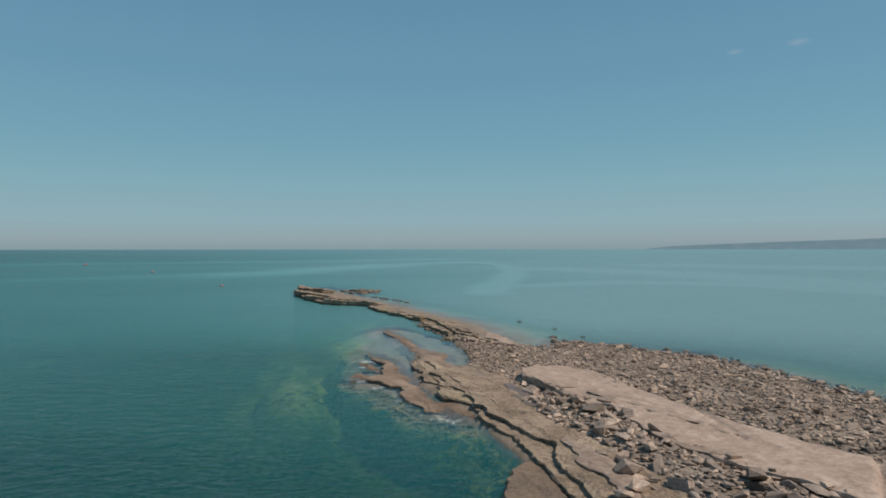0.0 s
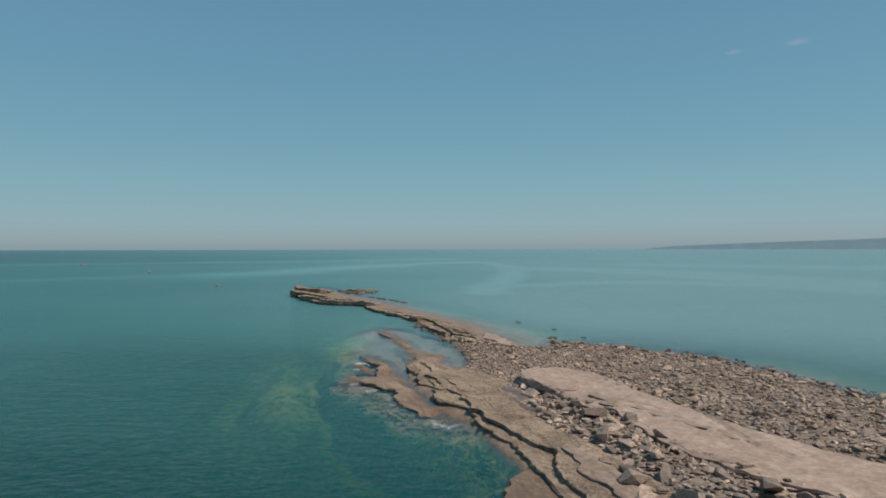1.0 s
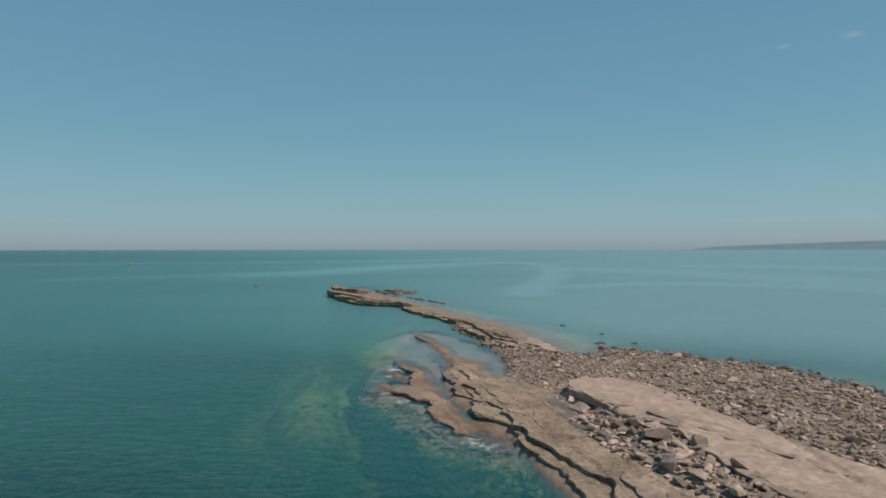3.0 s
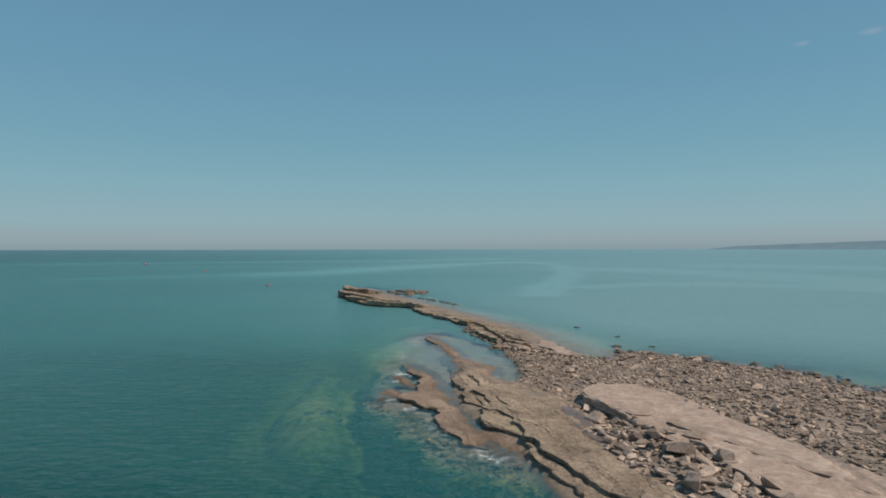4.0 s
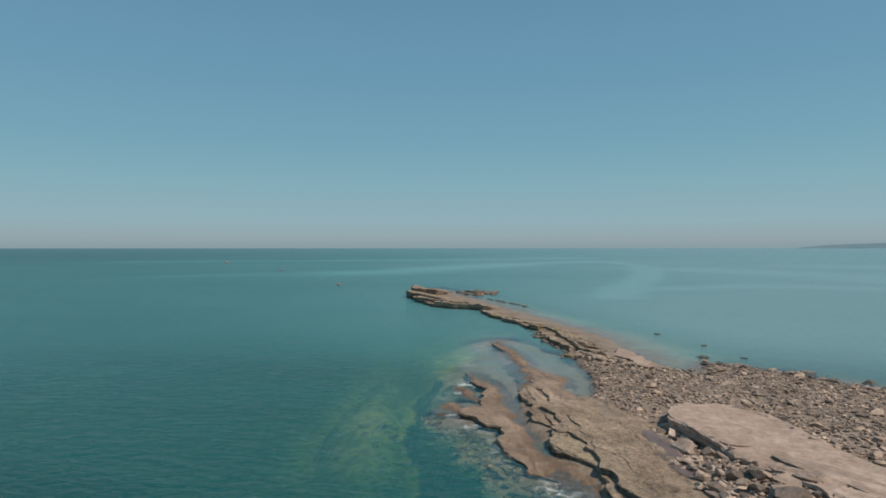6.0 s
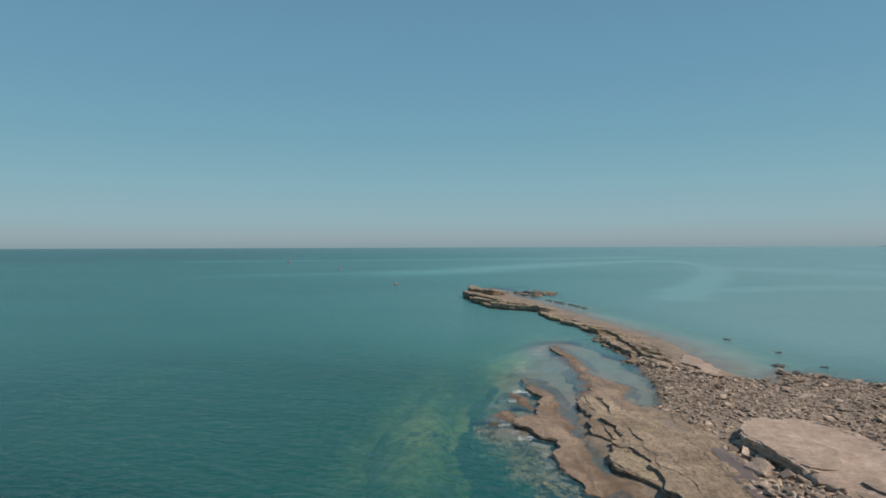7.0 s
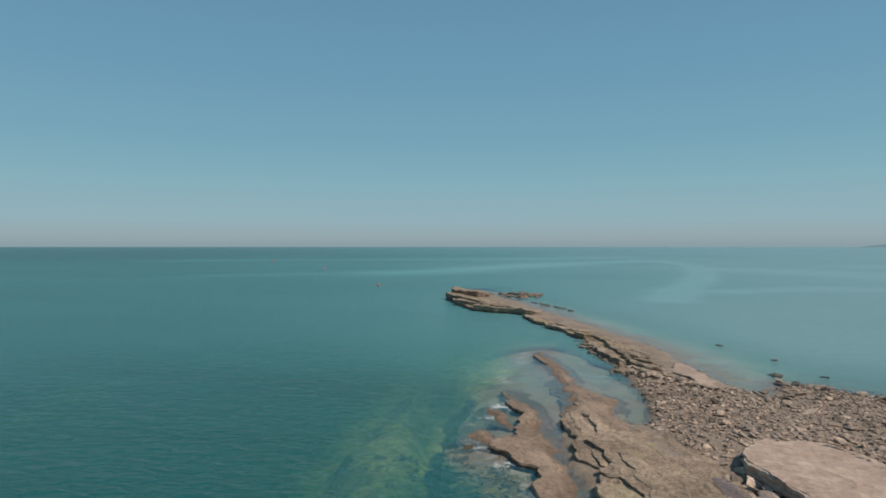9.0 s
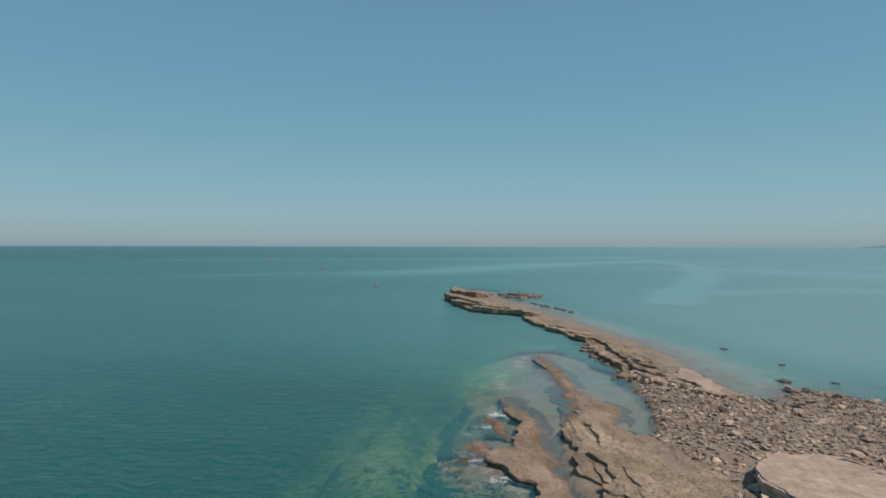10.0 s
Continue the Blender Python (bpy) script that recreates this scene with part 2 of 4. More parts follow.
def water_material():
    """Clear shallow water over the bed, turning to turbid teal with depth; wind ripples on it, the sheen of slicks and
    distance painted into its colour.
    """
    m, nodes, links = material("sea_water")
    geo = nodes.new("ShaderNodeNewGeometry")
    pos = geo.outputs["Position"]
    att = nodes.new("ShaderNodeAttribute")
    att.attribute_name = "depth"
    slick = nodes.new("ShaderNodeAttribute")
    slick.attribute_name = "slick"
    foam = nodes.new("ShaderNodeAttribute")
    foam.attribute_name = "foam"
    clear = []
    for k in (0.84, 0.60, 1.06):
        clear.append(math_node(nodes, links, "EXPONENT", math_node(nodes, links, "MULTIPLY", att.outputs["Fac"], -k)))
    tint = nodes.new("ShaderNodeCombineColor")
    for k, c in enumerate(clear):
        links.new(c, tint.inputs[k])
    through_water = nodes.new("ShaderNodeBsdfTransparent")
    links.new(tint.outputs[0], through_water.inputs["Color"])
    stretched = nodes.new("ShaderNodeMapping")
    stretched.inputs["Scale"].default_value = (0.25, 1.0, 1.0)
    stretched.inputs["Location"].default_value = (31, 57, 3)
    links.new(pos, stretched.inputs["Vector"])
    patch = noise_node(nodes, links, stretched.outputs[0], 0.035, 4, 0.6, 0.8)
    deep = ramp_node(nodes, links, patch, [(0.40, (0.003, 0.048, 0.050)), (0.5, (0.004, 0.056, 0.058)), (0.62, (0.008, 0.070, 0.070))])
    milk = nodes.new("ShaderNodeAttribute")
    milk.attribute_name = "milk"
    # sky sheen painted as a paler diffuse teal, greyer to the right
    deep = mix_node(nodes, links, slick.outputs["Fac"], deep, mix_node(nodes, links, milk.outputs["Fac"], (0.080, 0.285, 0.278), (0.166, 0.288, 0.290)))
    twice = mix_node(nodes, links, 1.0, tint.outputs[0], tint.outputs[0], "MULTIPLY")
    four = mix_node(nodes, links, 1.0, twice, twice, "MULTIPLY")
    murk = mix_node(nodes, links, 1.0, (1.0, 1.0, 1.0), mix_node(nodes, links, 1.0, four, four, "MULTIPLY"), "SUBTRACT")
    body = nodes.new("ShaderNodeBsdfDiffuse")
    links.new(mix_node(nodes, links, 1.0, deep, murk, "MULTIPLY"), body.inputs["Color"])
    ripples = nodes.new("ShaderNodeMapping")
    ripples.inputs["Scale"].default_value = (0.5, 1.0, 1.0)
    ripples.inputs["Rotation"].default_value = (0, 0, radians(12))
    links.new(pos, ripples.inputs["Vector"])
    wave = mix_node(nodes, links, 0.32, noise_node(nodes, links, ripples.outputs[0], 1.6, 5, 0.6, 0.7),
                    noise_node(nodes, links, ripples.outputs[0], 0.22, 3, 0.5, 0.8))
    b = add(nodes, "ShaderNodeBump", Strength=0.8, Distance=0.55)
    links.new(wave, b.inputs["Height"])
    soft_bump = add(nodes, "ShaderNodeBump", Strength=0.9, Distance=0.34)
    links.new(wave, soft_bump.inputs["Height"])
    gusts = ramp_node(nodes, links, noise_node(nodes, links, stretched.outputs[0], 0.16, 3, 0.55, 0.6), [(0.36, (0.35, 0.35, 0.35)), (0.62, (1, 1, 1))])
    links.new(gusts, soft_bump.inputs["Strength"])
    links.new(soft_bump.outputs[0], body.inputs["Normal"])
    shine = add(nodes, "ShaderNodeBsdfGlossy", Roughness=0.16, Color=(0.9, 0.9, 0.9, 1))
    links.new(b.outputs[0], shine.inputs["Normal"])
    inside = nodes.new("ShaderNodeAddShader")
    links.new(through_water.outputs[0], inside.inputs[0])
    links.new(body.outputs[0], inside.inputs[1])
    fres = add(nodes, "ShaderNodeFresnel", IOR=1.33)
    links.new(b.outputs[0], fres.inputs["Normal"])
    calm = nodes.new("ShaderNodeAttribute")
    calm.attribute_name = "calm"
    part_shine = math_node(nodes, links, "MULTIPLY", fres.outputs[0], math_node(nodes, links, "ADD", 0.58, math_node(nodes, links, "MULTIPLY", calm.outputs["Fac"], 0.4)))
    links.new(math_node(nodes, links, "SUBTRACT", 0.8, math_node(nodes, links, "MULTIPLY", calm.outputs["Fac"], 0.65)), b.inputs["Strength"])
    surf = nodes.new("ShaderNodeMixShader")
    links.new(part_shine, surf.inputs[0])
    links.new(inside.outputs[0], surf.inputs[1])
    links.new(shine.outputs[0], surf.inputs[2])
    white = add(nodes, "ShaderNodeBsdfDiffuse", Color=(0.5, 0.5, 0.47, 1))
    lace = noise_node(nodes, links, pos, 1.6, 6, 0.7, 1.2)
    lace = ramp_node(nodes, links, lace, [(0.48, (0, 0, 0)), (0.62, (1, 1, 1))])
    topped = nodes.new("ShaderNodeMixShader")
    links.new(math_node(nodes, links, "MULTIPLY", lace, foam.outputs["Fac"], True), topped.inputs[0])
    links.new(surf.outputs[0], topped.inputs[1])
    links.new(white.outputs[0], topped.inputs[2])
    out = nodes.new("ShaderNodeOutputMaterial")
    links.new(topped.outputs[0], out.inputs["Surface"])
    return m


WATER = water_material()


def plain(name, color, rough=0.5):
    m, nodes, links = material(name)
    bsdf = nodes.new("ShaderNodeBsdfPrincipled")
    geo = nodes.new("ShaderNodeNewGeometry")
    n = noise_node(nodes, links, geo.outputs["Position"], 4.0)
    links.new(ramp_node(nodes, links, n, [(0.3, tuple(0.8 * c for c in color)), (0.7, tuple(min(1, 1.15 * c) for c in color))]), bsdf.inputs["Base Color"])
    bsdf.inputs["Roughness"].default_value = rough
    out = nodes.new("ShaderNodeOutputMaterial")
    links.new(bsdf.outputs[0], out.inputs["Surface"])
    return m


# ---- shared geometry ----
def hashed(ix, iy, seed):
    h = np.sin(ix * 127.1 + iy * 311.7 + seed * 74.7) * 43758.5453
    return h - np.floor(h)


def fuzz(x, y, seed=0, octaves=3):
    """Smooth value noise, about -1 to 1."""
    total, amp, norm = 0.0, 1.0, 0.0
    for o in range(octaves):
        ix, iy = np.floor(x), np.floor(y)
        fx, fy = x - ix, y - iy
        fx, fy = fx * fx * (3 - 2 * fx), fy * fy * (3 - 2 * fy)
        a, b = hashed(ix, iy, seed + o), hashed(ix + 1, iy, seed + o)
        c, d = hashed(ix, iy + 1, seed + o), hashed(ix + 1, iy + 1, seed + o)
        total = total + amp * (2 * ((a * (1 - fx) + b * fx) * (1 - fy) + (c * (1 - fx) + d * fx) * fy) - 1)
        norm, amp, x, y = norm + amp, amp * 0.5, x * 2.03 + 17.3, y * 2.03 - 9.1
    return total / norm


def smooth(a, b, v):
    t = np.clip((v - a) / (b - a), 0, 1)
    return t * t * (3 - 2 * t)


def rounded(points, step, rough=0.0, seed=0, closed=True):
    """A smooth, then ragged line through the points (x, y, z), a vertex every step metres."""
    p = np.array(points, float)
    n, out = len(p), []
    for i in range(n if closed else n - 1):
        a, b, c, d = (p[(i + k) % n] if closed else p[min(max(i + k, 0), n - 1)] for k in (-1, 0, 1, 2))
        for t in np.arange(0, 1, 1.0 / max(1, round(np.linalg.norm(c[:2] - b[:2]) / step))):
            out.append(0.5 * (2 * b + (c - a) * t + (2 * a - 5 * b + 4 * c - d) * t * t + (3 * b - a - 3 * c + d) * t ** 3) if n > 2 else b + (c - b) * t)
    out = np.array(out)
    if rough:
        out[:, 0] += rough * fuzz(out[:, 0] * 0.8, out[:, 1] * 0.8, seed, 4)
        out[:, 1] += rough * fuzz(out[:, 0] * 0.8 + 50, out[:, 1] * 0.8, seed + 9, 4)
        out[:, 0] += rough * 0.5 * fuzz(out[:, 0] * 2.3, out[:, 1] * 2.3, seed + 2, 2)
        out[:, 0] += rough * 0.35 * (hashed(np.floor(out[:, 1] * 0.9 + 0.4 * out[:, 0]), np.zeros(len(out)), seed + 4) - 0.5)
    return out


def line_distance(x, y, line, closed=True):
    """Distance from points to a line, and the line's z at the nearest place."""
    x, y = np.ravel(x), np.ravel(y)
    best, height = np.full(x.shape, 1e9), np.zeros(x.shape)
    n = len(line)
    for i in range(n if closed else n - 1):
        a, b = line[i], line[(i + 1) % n]
        dx, dy = b[0] - a[0], b[1] - a[1]
        t = np.clip(((x - a[0]) * dx + (y - a[1]) * dy) / (dx * dx + dy * dy + 1e-12), 0, 1)
        d = np.hypot(x - a[0] - t * dx, y - a[1] - t * dy)
        near = d < best
        best[near] = d[near]
        height[near] = (a[2] + t * (b[2] - a[2]))[near] if len(a) > 2 else 0
    return best, height


def inside(x, y, line):
    x, y = np.ravel(x), np.ravel(y)
    odd = np.zeros(x.shape, bool)
    n = len(line)
    for i in range(n):
        a, b = line[i], line[(i + 1) % n]
        if a[1] == b[1]:
            continue
        cross = ((a[1] > y) != (b[1] > y)) & (x < (b[0] - a[0]) * (y - a[1]) / (b[1] - a[1]) + a[0])
        odd ^= cross
    return odd


def signed(x, y, line):
    """Distance to a closed line, negative inside it."""
    d, _ = line_distance(x, y, line)
    return np.where(inside(x, y, line), -d, d)


def mesh_of(name, verts, faces, mat, smooth_faces=True):
    me = bpy.data.meshes.new(name)
    me.from_pydata(verts, [], faces)
    me.materials.append(mat)
    me.polygons.foreach_set("use_smooth", [smooth_faces] * len(me.polygons))
    me.update()
    return me


def part(name, me, parent, label=""):
    ob = new(name, me)
    ob.parent = parent
    return tagged(ob, label)


def bed(points, res, thick, rough=0.25, relief=0.05, steps=(0.0, 1.0), lean=(1.0, 0.2), cracks=(), crown=(0.0, 1.0), seed=0):
    """One bed of rock: its ragged outline with heights, uneven top with small scarps, and layered, undercut sides."""
    line = rounded(points, 0.22, rough, seed)
    turn = math.atan2(lean[1], lean[0])   # the grid follows the strike of the beds
    ca, sa = math.cos(turn), math.sin(turn)
    along = np.stack([line[:, 0] * ca + line[:, 1] * sa, line[:, 1] * ca - line[:, 0] * sa], -1)
    lo, hi = along.min(0) - res, along.max(0) + res
    gu, gv = np.meshgrid(np.arange(lo[0], hi[0] + res, res), np.arange(lo[1], hi[1] + res, res))
    gx, gy = gu * ca - gv * sa, gu * sa + gv * ca
    sd = signed(gx, gy, line).reshape(gx.shape)
    keep = sd < 0.3 * res
    cell = keep[:-1, :-1] & keep[1:, :-1] & keep[:-1, 1:] & keep[1:, 1:]
    index = np.arange(gx.size).reshape(gx.shape)
    quads = np.stack([index[:-1, :-1][cell], index[:-1, 1:][cell], index[1:, 1:][cell], index[1:, :-1][cell]], -1)
    edges = {}
    for q in quads.tolist():
        for a, b in zip(q, q[1:] + q[:1]):
            if (b, a) in edges:
                del edges[(b, a)]
            else:
                edges[(a, b)] = True
    rim = np.array(sorted({a for e in edges for a in e}))
    gdy, gdx = np.gradient(sd, res)
    x, y, s = gx.ravel().copy(), gy.ravel().copy(), sd.ravel()
    nx, ny = (gdx * ca - gdy * sa).ravel(), (gdx * sa + gdy * ca).ravel()
    ln = np.hypot(nx, ny) + 1e-9
    nx, ny = nx / ln, ny / ln
    x[rim] -= nx[rim] * s[rim]
    y[rim] -= ny[rim] * s[rim]
    used = np.unique(quads)
    ux, uy = x[used], y[used]
    few = line[:: max(1, len(line) // 90)]
    w = 1.0 / ((ux[:, None] - few[:, 0]) ** 2 + (uy[:, None] - few[:, 1]) ** 2 + 0.05) ** 2.2
    z = (w * few[:, 2]).sum(1) / w.sum(1)
    z = z + relief * fuzz(ux * 0.9, uy * 0.9, seed + 3, 4) + 0.5 * relief * fuzz(ux * 3.1, uy * 3.1, seed + 5, 2)
    z = z + 0.8 * steps[0] * fuzz(ux * 0.22, uy * 0.22, seed + 17, 2)
    if steps[0]:
        size = math.hypot(*lean)
        u, v = (ux * lean[0] + uy * lean[1]) / size, (uy * lean[0] - ux * lean[1]) / size
        u = u + 1.3 * fuzz(ux * 0.22, uy * 0.22, seed + 6, 2) + 0.3 * fuzz(u * 1.1, v * 1.1, seed + 7, 3)
        u = u + 0.18 * (hashed(np.floor(v * 0.8 + 0.5 * fuzz(ux, uy, seed + 2, 2)), np.floor(u / steps[1]), seed) - 0.5)
        layer = np.floor(u / steps[1])
        saw = u / steps[1] - layer
        lift = 0.5 + 0.5 * fuzz(layer * 3.7, v * 0.18, seed + 5, 2)
        ramp_up = 1.1 * res / steps[1]
        saw = np.where(saw < ramp_up, 1 - saw / ramp_up, (saw - ramp_up) / (1 - ramp_up))
        z = z + steps[0] * (0.5 - saw) * (0.35 + 1.1 * lift)
        flake = fuzz(u * 0.7, v * 0.35, seed + 15, 4)
        z = z + 0.45 * steps[0] * (np.floor(flake * 3) / 3 + smooth(0.6, 1, flake * 3 - np.floor(flake * 3)) / 3 - flake * 0.5)
    z = z + crown[0] * smooth(0, crown[1], -s[used] + 0.25 * crown[1] * fuzz(ux * 0.7, uy * 0.7, seed + 19, 3))
    for crack in cracks:
        cd, _ = line_distance(ux + 0.12 * fuzz(ux * 2, uy * 2, seed + 31, 2), uy, [(*p, 0) for p in crack], False)
        z = z - 0.16 * smooth(0.17, 0.05, cd)
    where = np.full(gx.size, -1)
    where[used] = np.arange(len(used))
    verts = [tuple(v) for v in np.stack([ux, uy, z], -1).tolist()]
    faces = [tuple(q) for q in where[quads].tolist()]
    rings = [(0.0, 0.0), (0.03, 0.15), (-0.05, 0.32), (0.05, 0.42), (0.0, 0.55), (-0.12, 0.78), (0.0, 1.0)]
    rim_new = [dict(zip(rim.tolist(), where[rim].tolist()))]
    rz = z[where[rim]]
    wob = fuzz(x[rim] * 1.7, y[rim] * 1.7, seed + 11, 3)
    for k, (out, down) in enumerate(rings):
        o = out * min(1.0, thick / 0.5) + (k > 0) * 0.10 * min(1.0, thick / 0.5) * fuzz(x[rim] * 2.1 + 7 * k, y[rim] * 2.1, seed + 13 + k, 2)
        d = thick * np.clip(down + 0.08 * wob * (0 < k < 6), 0.0, 1) * (k > 0)
        start = len(verts)
        verts += [tuple(v) for v in np.stack([x[rim] + nx[rim] * o, y[rim] + ny[rim] * o, rz - d], -1).tolist()]
        rim_new.append(dict(zip(rim.tolist(), range(start, start + len(rim)))))
    for a, b in edges:
        for up, low in zip(rim_new[1:], rim_new[2:]):
            faces.append((up[b], up[a], low[a], low[b]))
    return verts, faces, len(quads)


def ledge_thing(name, beds, label, mat, category="rock ledge"):
    """A rock ledge of one or more beds, each a part of it."""
    x, y = np.mean([p[:2] for p in beds[0][0]], 0)
    root = tagged(new(name), label, category)
    root.location = (x, y, 0)
    for k, (points, res, thick, options) in enumerate(beds):
        verts, faces, tops = bed(points, res, thick, **options)
        verts = [(a - x, b - y, c) for a, b, c in verts]
        me = mesh_of("bed", verts, faces, options_mat(mat, k), False)
        me.polygons.foreach_set("use_smooth", [name == "rock_slab" and n < tops for n in range(len(faces))])
        part("rock_bed", me, root)
    return root


def plate(line, width, z, dip=0.13, lean=(1.0, 0.25)):
    """Outline of a thin tilted bed: a scarp along the line, its top dipping away to the side that lean gives."""
    n = math.hypot(*lean)
    dx, dy = width * lean[0] / n, width * lean[1] / n
    back = [(x + dx * (0.5 if k in (0, len(line) - 1) else 1.0), y + dy * (0.5 if k in (0, len(line) - 1) else 1.0), z - dip * width) for k, (x, y) in enumerate(line)]
    return [(x, y, z) for x, y in line] + back[::-1]


def options_mat(mat, k):
    return mat[k % len(mat)] if isinstance(mat, (list, tuple)) else mat

# ---- plan of the shore: outlines in metres ----
SPINE_LEFT = [(-30.2, 134.5), (-27.8, 122), (-26, 117.5), (-22.6, 109), (-18, 102.5), (-14.8, 100.5), (-11, 97.8), (-10.3, 92.5), (-8.8, 88.8), (-6.5, 84.6), (-4.4, 80.6),
              (-2.8, 76.6), (-1.6, 70.8), (0.2, 65.6), (0.7, 61)]
SPINE_RIGHT = [(7.3, 59.4), (6.5, 61.7), (5.7, 64.2), (4.7, 68), (3.6, 73.6), (1.6, 78.2), (-0.1, 82), (-2.6, 87.5), (-5.4, 94), (-8, 98.8), (-11.6, 106.5), (-15.8, 116.3), (-20.8, 127), (-28, 143)]
BEACH = [(8.3, 57.2), (9.4, 54.6), (10, 58.5), (11.6, 60.0), (15.8, 56.7), (17.6, 54.5), (20.9, 51.7), (23.3, 44.2), (24.5, 39.9), (25.6, 35.8),
         (27.5, 28), (29.5, 18), (33, 0), (38, -30)]
SHORE = [(7, -30), (6, 0), (5, 14), (4.6, 20), (4.2, 23), (3.6, 26), (2.5, 29), (1.9, 32), (1.2, 34.6), (0.2, 36.4), (-0.5, 38.4), (-1.5, 41.5),
         (-2.4, 46.5), (-2.5, 50), (-2.9, 54.5), (-4.6, 58.5), (-5.8, 63.5), (-4.2, 63), (-1.6, 57.5), (0.2, 53.8), (0.5, 50.6), (0.9, 48.4), (1.9, 48.9),
         (1.9, 52.5), (1.4, 56.5), (0.9, 60)]
LAND = rounded([(*p, 0) for p in SHORE + SPINE_LEFT[::-1] + SPINE_RIGHT[::-1] + BEACH], 0.8, 0.25, 3)
SHELF = rounded([(2, -30, 0), (2.0, 10, 0), (1.2, 22, 0), (0.6, 27, 0), (-0.6, 30, 0), (-2.4, 34, 0), (-4.3, 37, 0), (-6.2, 39.7, 0), (-7.2, 43, 0), (-7.8, 48, 0),
                 (-8.6, 54, 0), (-9.2, 60, 0), (-9.4, 68, 0), (-7, 73, 0), (-3.5, 72, 0), (0, 66, 0), (3, 60, 0), (8, 30, 0), (10, -30, 0)], 1.0, 0.7, 5)
REEFS = [([(-14.6, 59), (-13.6, 52), (-12.2, 45), (-11.4, 39), (-10.2, 33), (-6.6, 33.0), (-7.0, 38), (-8.0, 42), (-9.4, 46), (-11.2, 51.5), (-13.2, 58)], 0.9),
         ([(-31, 40), (-28, 38), (-28.5, 44), (-31, 52), (-33, 50)], 1.15)]
OUTER = [(-6.6, 53.6, -0.02), (-5.9, 51.2, 0.05), (-5.4, 49.9, 0.10), (-4.75, 48.8, 0.12), (-4.6, 47.2, 0.08), (-4.4, 45.6, 0.08), (-4.45, 44.6, 0.09), (-4.9, 43.7, 0.11), (-5.2, 42.5, 0.17),
         (-4.6, 41.85, 0.21), (-4.0, 41.25, 0.21), (-3.5, 40.6, 0.2), (-3.0, 40.2, 0.18), (-2.5, 39.4, 0.16), (-2.6, 38.6, 0.16), (-2.35, 37.7, 0.13), (-2.05, 36.8, 0.12), (-1.7, 36.4, 0.11),
         (-1.1, 35.7, 0.10), (-0.8, 34.8, 0.02), (0.1, 33.5, -0.05), (1.3, 32.2, -0.09), (1.7, 33.2, -0.04), (0.9, 35.4, 0.05), (0.3, 36.6, 0.05), (0.1, 37.4, -0.02), (-0.2, 39.4, -0.06), (-0.6, 41.6, -0.06),
         (-1.0, 43.6, -0.06), (-1.7, 45.4, -0.06), (-2.8, 47.8, -0.05), (-3.7, 50.2, -0.06), (-4.6, 53, -0.08), (-6.0, 54.6, -0.1)]


FAR_FLAT = [(-7.3, 69, -0.2), (-6.5, 65, -0.2), (-5.5, 61.8, -0.2), (-4.5, 57.8, -0.19), (-3.7, 55.2, -0.16), (-2.9, 52.4, -0.06), (-2.5, 49, 0.02), (-1.2, 46.4, 0.12), (1.0, 45.4, 0.16), (2.3, 46.2, 0.08), (1.4, 48.0, -0.04), (0.9, 49.6, -0.12),
            (1.1, 51.4, -0.14), (1.0, 53.2, -0.14), (0.3, 54.5, -0.14), (-0.7, 55.8, -0.14), (-1.7, 57.8, -0.14), (-2.8, 62, -0.14), (-3.9, 65.2, -0.14), (-5.8, 70.4, -0.14)]

SLAB = [(5.16, 42.12, 0.72), (5.58, 43.6, 0.7), (6.22, 44.98, 0.6), (7.17, 45.71, 0.5), (8.54, 46.24, 0.4), (9.6, 45.93, 0.35), (10.34, 44.55, 0.4),
        (10.87, 41.91, 0.45), (11.39, 39.06, 0.5), (11.9, 36.74, 0.55), (12.6, 34.5, 0.58), (13.0, 32.4, 0.68), (13.6, 30.9, 0.7), (14.5, 29.0, 0.7),
        (15.3, 27.4, 0.7), (16.7, 25.2, 0.7), (18.15, 23.11, 0.7), (21.11, 15.51, 0.7), (25.34, 4.94, 0.7), (31.67, -16.18, 0.7), (21.11, -16.18, 0.7),
        (16.89, 4.94, 0.7), (14.77, 15.51, 0.7), (13.72, 21, 0.7), (12.45, 22.9, 0.7), (11.18, 24.38, 0.7), (10.13, 26.7, 0.7), (9.49, 28.82, 0.7),
        (8.96, 31.14, 0.7), (8.86, 33.15, 0.7), (8.22, 34.52, 0.7), (7.38, 35.79, 0.55), (6.96, 37.27, 0.62), (6.32, 38.64, 0.68), (5.58, 40.43, 0.74)]


